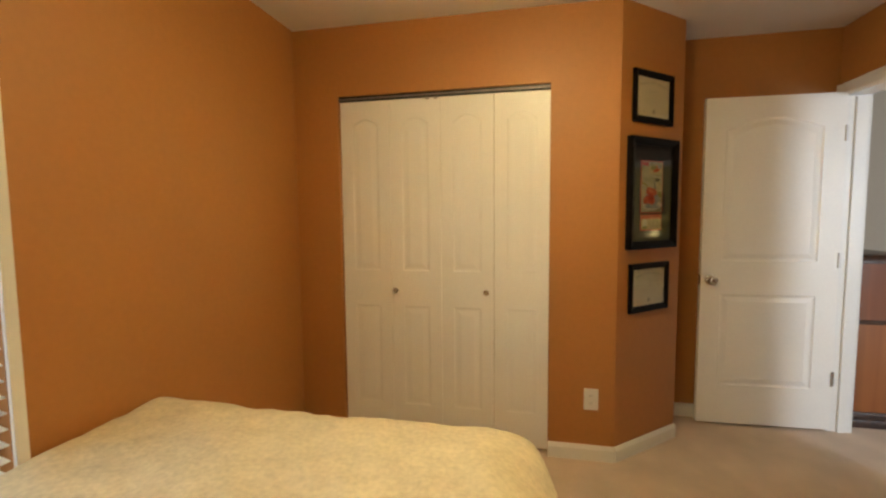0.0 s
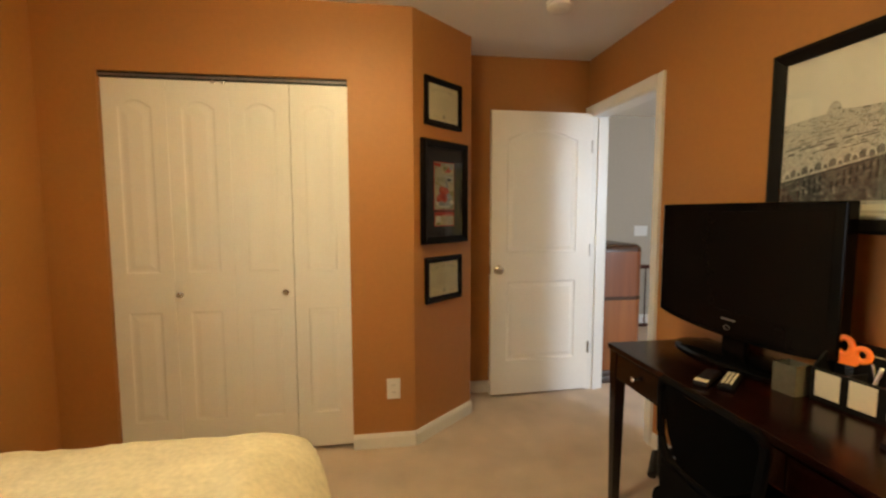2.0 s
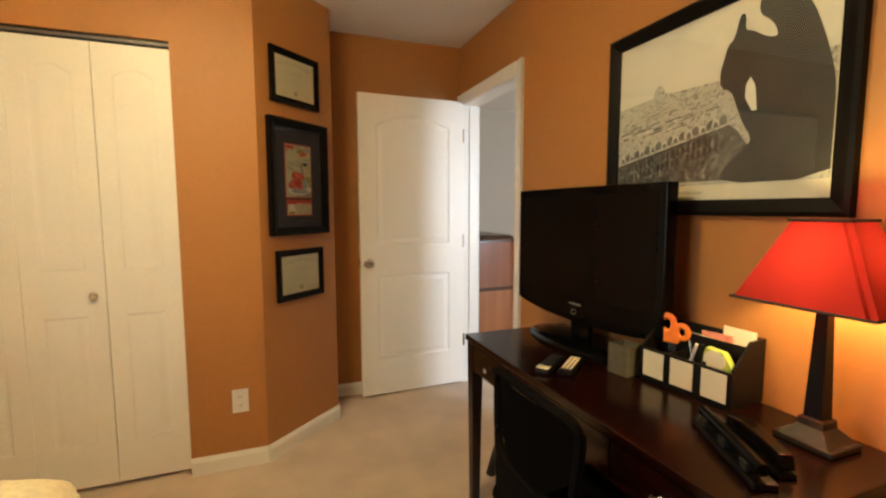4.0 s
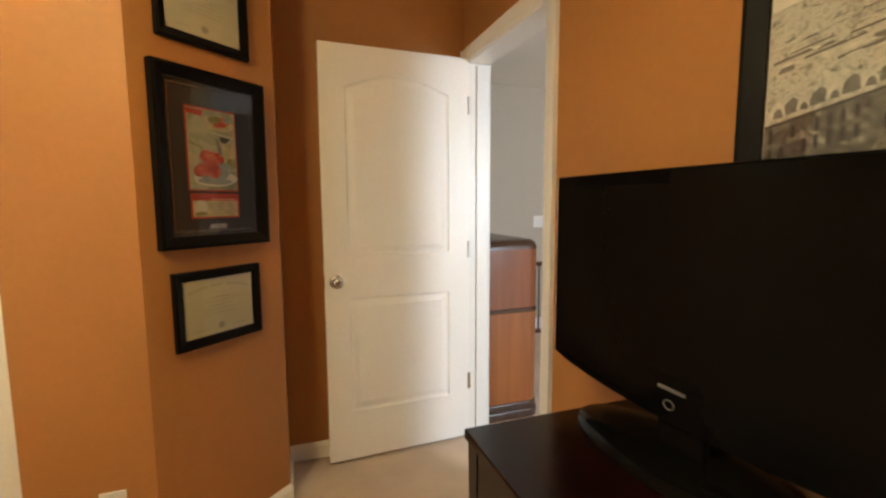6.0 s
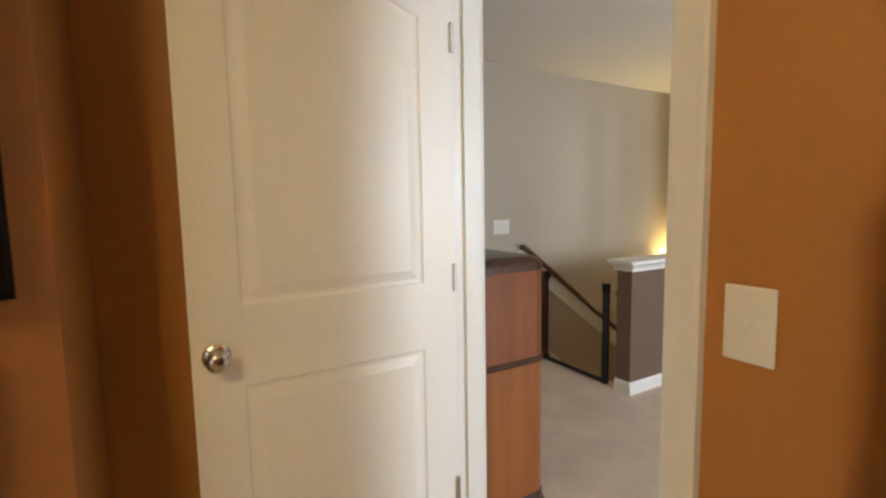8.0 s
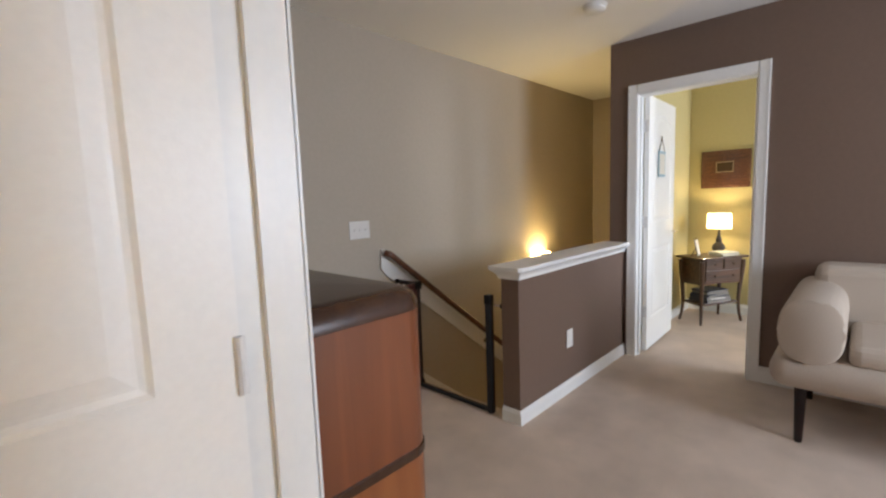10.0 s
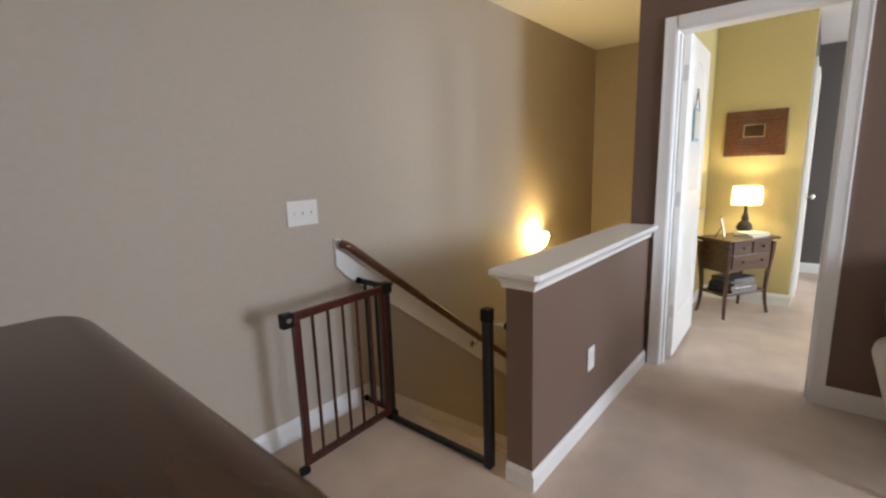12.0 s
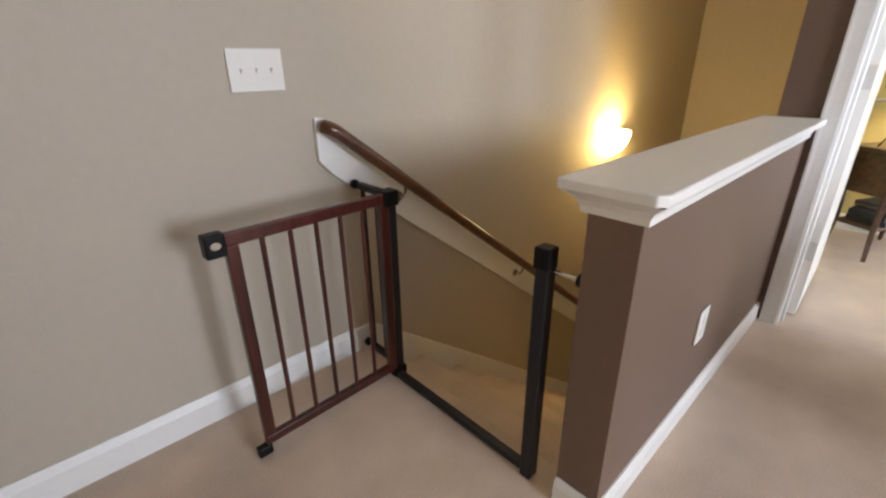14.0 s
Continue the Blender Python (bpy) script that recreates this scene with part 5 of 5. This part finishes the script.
def stacked(rings):
    """Outlines of equal count one above another, closed above and below."""
    bm = bmesh.new()
    loops = [[bm.verts.new((x, y, z)) for x, y in o] for o, z in rings]
    for a, b in zip(loops, loops[1:]):
        for k in range(len(a)):
            bm.faces.new((a[k], a[(k + 1) % len(a)], b[(k + 1) % len(a)], b[k]))
    bm.faces.new(loops[0])
    bm.faces.new(loops[-1])
    return bm


def dresser():
    t = thing("dresser", (2.89, 3.645, 0), "art deco walnut dresser with rounded corners and a dark top edge", "dresser")
    D, L, H, r = 0.38, 0.79, 1.095, 0.075
    part("lower_body", stacked([(plan(D, L, r, 0.0), 0.10), (plan(D, L, r, 0.0), 0.67)]), M_DRESSER_LOW, t, "orange-brown walnut veneer lower body", True)
    part("body", stacked([(plan(D, L, r, 0.0), 0.6702), (plan(D, L, r, 0.0), 1.038)]), M_DRESSER, t, "reddish walnut veneer upper body", True)
    q = 0.052
    edge = [(plan(D, L, r, -0.002), 1.0385), (plan(D, L, r, -0.002), H - q)] + [(plan(D, L, r, q * (1 - math.cos(a)) - 0.002), H - q + q * math.sin(a)) for a in [math.pi / 2 * k / 6 for k in range(1, 7)]]
    part("top", stacked(edge), M_DRESSER_TOP, t, "dark polished top with a rounded edge", True)
    part("band_moulding", stacked([(plan(D, L, r, 0.0), 0.658), (plan(D, L, r, -0.004), 0.662), (plan(D, L, r, -0.004), 0.682), (plan(D, L, r, 0.0), 0.686)]), M_DRESSER_TOP, t, "dark band round the middle", True)
    for name, out, z0, z1 in (("plinth", 0.014, 0.0, 0.055), ("plinth_step", 0.005, 0.055, 0.10)):
        part(name, stacked([(plan(D, L, r, -out), z0), (plan(D, L, r, -out), z1 - 0.012), (plan(D, L, r, -out + 0.004), z1 - 0.003), (plan(D, L, r, -out + 0.010), z1)]), M_PLINTH, t, "dark stepped plinth", True)
    z = 0.115
    for h in (0.185, 0.185, 0.18, 0.19, 0.18):
        part("drawer", box(D - 0.012, D + 0.003, r, L - r, z, z + h - 0.008, 0.003), M_DRESSER, t)
        z += h



dresser()


# ---- stair gate ----
def stair_gate():
    t = thing("stair_gate", (0, 0, 0), "cherry-wood and black metal stair gate, swung open", "stair gate")
    hx, hy, px, py = 4.556, 5.085, 4.549, 4.442
    part("floor_bar", box(hx - 0.014, hx + 0.014, py, hy, 0.004, 0.028, 0.003), M_CHARCOAL, t)
    part("latch_post", box(px - 0.02, px + 0.02, py - 0.018, py + 0.018, 0.004, 0.715, 0.004), M_CHARCOAL, t, "black metal latch post")
    part("latch_block", box(px - 0.022, px + 0.022, py - 0.020, py + 0.024, 0.678, 0.735, 0.005), M_BLACK, t)
    part("hinge_post", box(hx + 0.004, hx + 0.034, hy - 0.012, hy + 0.02, 0.004, 0.735, 0.003), M_CHARCOAL, t)
    part("hinge_cap", box(hx - 0.022, hx + 0.036, hy - 0.028, hy + 0.022, 0.695, 0.748, 0.004), M_BLACK, t)
    part("hinge_foot", box(hx - 0.02, hx + 0.036, hy - 0.026, hy + 0.022, 0.004, 0.042, 0.004), M_BLACK, t)
    # fixed extension to the wall
    part("extension_rail", box(hx + 0.006, hx + 0.028, hy + 0.02, 5.265, 0.715, 0.740, 0.003), M_CHARCOAL, t)
    part("extension_rail", box(hx + 0.006, hx + 0.028, hy + 0.02, 5.265, 0.03, 0.055, 0.003), M_CHARCOAL, t)
    for yy in (5.165, 5.245):
        part("extension_bar", box(hx + 0.011, hx + 0.023, yy - 0.006, yy + 0.006, 0.055, 0.715), M_CHARCOAL, t)
    for z in (0.728, 0.043):
        part("wall_bolt", tube([(hx + 0.017, 5.265, z), (hx + 0.017, 5.316, z)], 0.005, 8), M_CHROME, t)
        part("bolt_knob", tube([(hx + 0.017, 5.285, z), (hx + 0.017, 5.30, z)], 0.017, 14), M_BLACK, t, smooth=True)
        part("wall_bolt", tube([(px, py - 0.018, z - 0.05), (px, 4.346, z - 0.05)], 0.005, 8), M_CHROME, t)
        part("bolt_pad", tube([(px, 4.345, z - 0.05), (px, 4.353, z - 0.05)], 0.016, 14), M_BLACK, t, smooth=True)
    # the swinging leaf
    m = Matrix.Translation((hx - 0.004, hy - 0.008, 0)) @ Matrix.Rotation(math.atan2(-0.016, -0.536), 4, "Z")
    leaf = part("gate_leaf", moved(box(0.0, 0.528, -0.012, 0.012, 0.705, 0.742, 0.005), m), M_CHERRY, t, "cherry-stained wooden gate leaf")
    part("bottom_rail", moved(box(0.0, 0.528, -0.012, 0.012, 0.035, 0.068, 0.005), m), M_CHERRY, leaf)
    for x in (0.0, 0.493):
        part("stile", moved(box(x, x + 0.035, -0.0115, 0.0115, 0.067, 0.706, 0.004), m), M_CHERRY, leaf)
    for k in range(5):
        x = 0.0175 + 0.493 * (k + 1) / 6
        part("spindle", moved(tube([(x, 0, 0.066), (x, 0, 0.707)], 0.0075, 10), m), M_CHERRY, leaf, smooth=True)
    part("latch_box", moved(box(0.525, 0.578, -0.02, 0.02, 0.685, 0.748, 0.006), m), M_BLACK, leaf, "black latch box with a grey button")
    part("latch_button", moved(prism(ellipse(0.553, 0.72, 0.013, 0.010, 16), 0.0195, 0.023, "y"), m), M_NICKEL, leaf)
    part("foot", moved(box(0.512, 0.557, -0.014, 0.014, 0.002, 0.036, 0.005), m), M_BLACK, leaf)


stair_gate()


# ---- handrail ----
t = thing("handrail", (0, 0, 0), "brown wooden handrail on a sloping white board", "handrail")
SL = -0.76
part("rail_board", prism([(4.452, 0.972), (4.485, 0.965), (7.2, 0.965 + SL * 2.715), (7.2, 0.785 + SL * 2.715), (4.50, 0.772), (4.452, 0.826)], 5.311, 5.3295, "y", 0.003), M_TRIM, t, "white painted backing board")
part("rail", tube([(4.47, 5.29, 0.944), (4.485, 5.262, 0.935), (4.50, 5.258, 0.925), (7.15, 5.258, 0.925 + SL * 2.65)], 0.023, 14), M_RAIL, t, "glossy brown round rail", True)
for x in (4.78, 5.6, 6.4):
    z = 0.925 + SL * (x - 4.5)
    b = part("rail_bracket", tube([(x, 5.311, z - 0.075), (x, 5.275, z - 0.07), (x, 5.258, z - 0.045), (x, 5.258, z - 0.02)], 0.006, 8), M_NICKEL, t, "nickel bracket", True)
    part("bracket_rose", tube([(x, 5.3108, z - 0.075), (x, 5.304, z - 0.075)], 0.022, 14), M_NICKEL, b, smooth=True)

# ---- sconce ----
SX, SZ = SCONCE
t = thing("wall_sconce", (SX, 5.33, SZ), "lit frosted glass half-bowl sconce over the stairs", "sconce")
bm = bmesh.new()
rings = []
for rr, z in ((0.002, -0.122), (0.045, -0.110), (0.09, -0.078), (0.12, -0.03), (0.135, 0.03), (0.138, 0.04)):
    rings.append([bm.verts.new((rr * 1.02 * math.cos(a), -0.001 - rr * 1.02 * math.sin(a), z)) for a in [math.pi * k / 16 for k in range(17)]])
for a, b in zip(rings, rings[1:]):
    for k in range(16):
        bm.faces.new((a[k], a[k + 1], b[k + 1], b[k]))
part("glass_bowl", bm, M_SCONCE, t, "frosted glass bowl, glowing", True)
part("back_plate", box(-0.06, 0.06, -0.012, -0.001, -0.06, 0.02, 0.003), M_BRONZE, t)
rim = [(0.138 * 1.02 * math.cos(math.pi * k / 16), -0.004 - 0.138 * math.sin(math.pi * k / 16), 0.041) for k in range(17)]
part("rim", tube(rim, 0.004, 6), M_BRONZE, t, "thin bronze rim")


# ---- yellow room ----
door = new("door_yellow_room")
door.matrix_world = Matrix.Translation((6.168, 4.126, 0.018)) @ Matrix.Rotation(radians(DOOR2), 4, "Z")
tagged(door, "white two-panel moulded door standing open", kind="structure")
P2 = [(0.11, 0.63, 0.25, 0.83, 0.0), (0.11, 0.63, 1.04, 1.91, 0.065)]
part("leaf", moved(panel_door(0.74, 2.03, 0.035, P2), pose(0, -0.02, 0)), M_DOOR, door)
for z in (0.32, 1.05, 1.80):
    bm = tube([(-0.004, 0.0, z - 0.045), (-0.004, 0.0, z + 0.045)], 0.007, 8)
    box(-0.002, 0.001, -0.035, -0.003, z - 0.045, z + 0.045, 0, bm)
    part("hinge", bm, M_HINGE, door, "nickel hinge")
lv = tube([(0.685, -0.038, 0.93), (0.685, -0.085, 0.93), (0.66, -0.092, 0.93), (0.575, -0.09, 0.93)], 0.008, 8)
part("door_lever", lv, M_NICKEL, door, "nickel lever handle", True)
s = part("hanging_sign", box(0.22, 0.41, -0.0485, -0.0425, 1.41, 1.62, 0.003), M_BLUE, door, "pale blue hanging sign")
part("sign_panel", box(0.24, 0.39, -0.0505, -0.0486, 1.43, 1.60), M_SKYPRINT, s)
part("sign_cord", tube([(0.24, -0.046, 1.62), (0.315, -0.044, 1.73), (0.39, -0.046, 1.62)], 0.003, 6), M_BRONZE, s)
part("hook", tube([(0.315, -0.0375, 1.74), (0.315, -0.048, 1.735)], 0.005, 8), M_NICKEL, s)


def nightstand():
    t = thing("nightstand", (7.222, 3.939, 0), "brown wooden nightstand with cabriole legs, drawers and a low shelf", "nightstand", "", -32)
    W, D, H = 0.50, 0.28, 0.663
    part("tabletop", box(-0.03, W + 0.03, -0.03, D + 0.02, H - 0.022, H, 0.007), M_NIGHT, t)
    part("case", prism([(0.02, 0.385), (0.0, 0.45), (0.005, 0.55), (0.015, H - 0.022), (W - 0.015, H - 0.022), (W - 0.005, 0.55), (W, 0.45), (W - 0.02, 0.385), (W * 0.6, 0.40), (W * 0.4, 0.40)], 0.01, D - 0.01, "y", 0.004), M_NIGHT, t)
    for x0, x1, z0, z1 in ((0.045, W / 2 - 0.008, 0.545, 0.64), (W / 2 + 0.008, W - 0.045, 0.545, 0.64), (0.045, W - 0.045, 0.425, 0.53)):
        d = part("drawer", box(x0, x1, -0.004, 0.012, z0, z1, 0.003), M_NIGHT, t)
        for c in ([(x0 + x1) / 2] if x1 - x0 < 0.3 else [x0 + 0.1, x1 - 0.1]):
            part("knob", moved(lathe([(0, 0), (0.006, 0), (0.006, 0.01), (0.012, 0.016), (0.008, 0.022), (0, 0.023)], 12), Matrix.Translation((c, -0.004, (z0 + z1) / 2)) @ pose(0, 0, 0, 90, 0, 0)), M_BRONZE, d, smooth=True)
    for sx, x in ((-1, 0.015), (1, W - 0.015)):
        for sy, y in ((-1, 0.015), (1, D - 0.015)):
            pts, rad = [], []
            for k in range(9):
                u = k / 8
                bow = 0.022 * math.sin(u * math.pi) - 0.03 * u ** 3 * -1
                pts.append((x + sx * (0.012 * math.cos(u * math.pi * 1.3) - 0.004 + 0.02 * u ** 4), y + sy * (0.012 * math.cos(u * math.pi * 1.3) - 0.004 + 0.02 * u ** 4), 0.62 * (1 - u)))
                rad.append(0.024 - 0.012 * u)
            part("leg", tube(pts, 0.02, 8, None, rad), M_NIGHT, t, smooth=True)
    part("shelf", box(0.02, W - 0.02, 0.02, D - 0.02, 0.185, 0.205, 0.004), M_NIGHT, t)
    return t


ns = nightstand()
NS = ns.matrix_world.copy()
NT = -32


def on_stand(u, v, z):
    p = NS @ Vector((u, v, z))
    return (p.x, p.y, p.z)


z = 0.2055
for k, (w, d, h, m_, lab, a) in enumerate(((0.30, 0.22, 0.025, M_BOOKD, "dark blue book", 3), (0.28, 0.215, 0.034, M_BOOKD, "dark blue hardback book with white lettering", -1), (0.29, 0.20, 0.02, M_BOOKD, "dark magazine", 8), (0.25, 0.19, 0.022, M_BOOKG, "grey magazine", -2), (0.27, 0.2, 0.015, M_BOOKD, "dark magazine", 6))):
    b = thing("book", on_stand(0.24, 0.14, z), lab + " lying on the nightstand shelf", "book", "books on the nightstand", NT + a)
    part("cover", box(-w / 2, w / 2, -d / 2, d / 2, 0, h, 0.002), m_, b)
    part("page_block", box(-w / 2 + 0.004, w / 2 + 0.001, -d / 2 - 0.001, d / 2 - 0.004, 0.003, h - 0.003), M_BOOKG, b)
    if k == 1:
        for u0, u1 in ((-0.09, -0.055), (-0.045, -0.02), (-0.01, 0.03), (0.04, 0.075)):
            part("spine_lettering", box(u0, u1, -d / 2 - 0.0016, -d / 2 - 0.0008, 0.009, 0.020), M_PLASTIC, b, "white unreadable lettering")
    z += h + 0.0005
z = 0.6635
for w, d, h, m_, lab, a in ((0.22, 0.16, 0.020, M_BOOKW, "pale green book", 6), (0.20, 0.15, 0.015, M_BOOKW, "pale grey book", -8)):
    b = thing("book", on_stand(0.33, 0.08, z), lab + " lying on the nightstand", "book", "books on the nightstand", NT + a)
    part("cover", box(-w / 2, w / 2, -d / 2, d / 2, 0, h, 0.002), m_, b)
    part("page_block", box(-w / 2 + 0.004, w / 2 + 0.001, -d / 2 - 0.001, d / 2 - 0.004, 0.003, h - 0.003), M_PAPER, b)
    z += h + 0.0005
lp = on_stand(0.38, 0.186, 0.6635)
t = thing("nightstand_lamp", lp, "lit ceramic table lamp with an ivory drum shade", "lamp")
part("foot", lathe([(0, 0), (0.07, 0), (0.07, 0.015), (0.05, 0.03), (0, 0.03)], 20), M_PEWTER, t, smooth=True)
part("body", lathe([(0.045, 0.03), (0.062, 0.055), (0.05, 0.09), (0.025, 0.12), (0.03, 0.14), (0.018, 0.17), (0.012, 0.21), (0.012, 0.26), (0, 0.26)], 20), M_PEWTER, t, "dark mottled ceramic body", True)
part("shade", lathe([(0.110, 0.255), (0.104, 0.408)], 32), M_WHITESHADE, t, "ivory drum shade, glowing", True)
pf = thing("photo_frame", on_stand(0.06, 0.1, 0.6635), "small silver photo frame standing on the nightstand", "photo frame", "", NT + 35)
part("frame_back", moved(box(-0.065, 0.065, -0.004, 0.004, 0, 0.18, 0.002), pose(0, 0, 0, -12, 0, 0)), M_NICKEL, pf)
part("photo", moved(box(-0.053, 0.053, -0.0055, -0.0041, 0.014, 0.166), pose(0, 0, 0, -12, 0, 0)), M_SKYPRINT, pf)
part("strut", tube([(0, 0.022, 0.10), (0, 0.07, 0.002)], 0.004, 6), M_BLACK, pf)

pq = thing("wooden_plaque", (7.8985, 4.126, 1.321), "carved wooden plaque with a dark metal plate", "plaque", "", -90)
part("board", box(0, 0.442, -0.022, -0.001, 0, 0.385, 0.006), M_PLAQUE, pq)
part("metal_plate", box(0.145, 0.285, -0.027, -0.022, 0.17, 0.26, 0.006), M_BRONZE, pq, "dark metal plate")
rim = bmesh.new()
for x0, x1, z0, z1 in ((0.138, 0.292, 0.262, 0.268), (0.138, 0.292, 0.162, 0.168), (0.138, 0.144, 0.168, 0.262), (0.286, 0.292, 0.168, 0.262)):
    box(x0, x1, -0.026, -0.022, z0, z1, 0, rim)
part("plate_rim", rim, M_PLAQUERIM, pq)
for z0 in (0.33, 0.295, 0.125, 0.095, 0.065, 0.035):
    ins = 0.05 if z0 > 0.3 else 0.03
    part("engraved_line", box(ins, 0.442 - ins, -0.0235, -0.0215, z0, z0 + 0.008), M_RAIL if z0 < 0.2 else M_NIGHT, pq, "unreadable carved lettering")

# passage door seen at a slant
d3 = new("door_passage")
d3.matrix_world = pose(8.20, 3.533, 0.015)
tagged(d3, "white moulded passage door, closed", kind="structure")
part("leaf", panel_door(0.76, 2.03, 0.035, [(0.115, 0.645, 0.25, 0.83, 0.0), (0.115, 0.645, 1.04, 1.91, 0.065)]), M_DOOR, d3)
knob(d3, 0.06, 0.93, -1, 0.035)
door_casing("casing_passage", 0.77, 2.05, pose(8.195, 3.556, 0), "white moulded door casing")


# ---- sofa ----
def sofa():
    t = thing("sofa", (0, 0, 0), "beige upholstered sofa with a rounded arm", "sofa")
    x0, x1, y1 = 5.20, 6.02, 3.14
    y0 = 1.25
    part("seat_frame", box(x0 - 0.01, x1, y0 - 0.03, y1 + 0.03, 0.30, 0.465, 0.075, None, 4), M_SOFA, t, "rounded padded base", True)
    for s_, yy in ((-1, y1), (1, y0)):
        prof = []
        for k in range(25):
            a = 2 * math.pi * k / 24
            ca, sa = math.cos(a), math.sin(a)
            prof.append((yy + s_ * 0.13 + 0.13 * math.copysign(abs(ca) ** 0.7, ca), 0.605 + 0.16 * math.copysign(abs(sa) ** 0.8, sa)))
        part("arm_roll", prism(prof, x0, x1, "x", 0.02), M_SOFA, t, "padded rounded arm", True)
    part("back", box(x1 - 0.22, x1, y0 + 0.1, y1 - 0.1, 0.44, 0.86, 0.06, None, 3), M_SOFA, t)
    w = (y1 - y0 - 0.53) / 2
    for k in range(2):
        part("seat_cushion", box(x0 + 0.03, x1 - 0.2, y0 + 0.265 + k * w, y0 + 0.26 + (k + 1) * w, 0.45, 0.56, 0.045, None, 3), M_SOFA, t)
    for x in (x0 + 0.1, x1 - 0.08):
        for yy in (y0 + 0.1, y1 - 0.1):
            part("leg", lathe([(0, 0), (0.018, 0), (0.028, 0.315), (0, 0.315)], 12, None, (x, yy, 0)), M_DARKWOOD, t)


sofa()
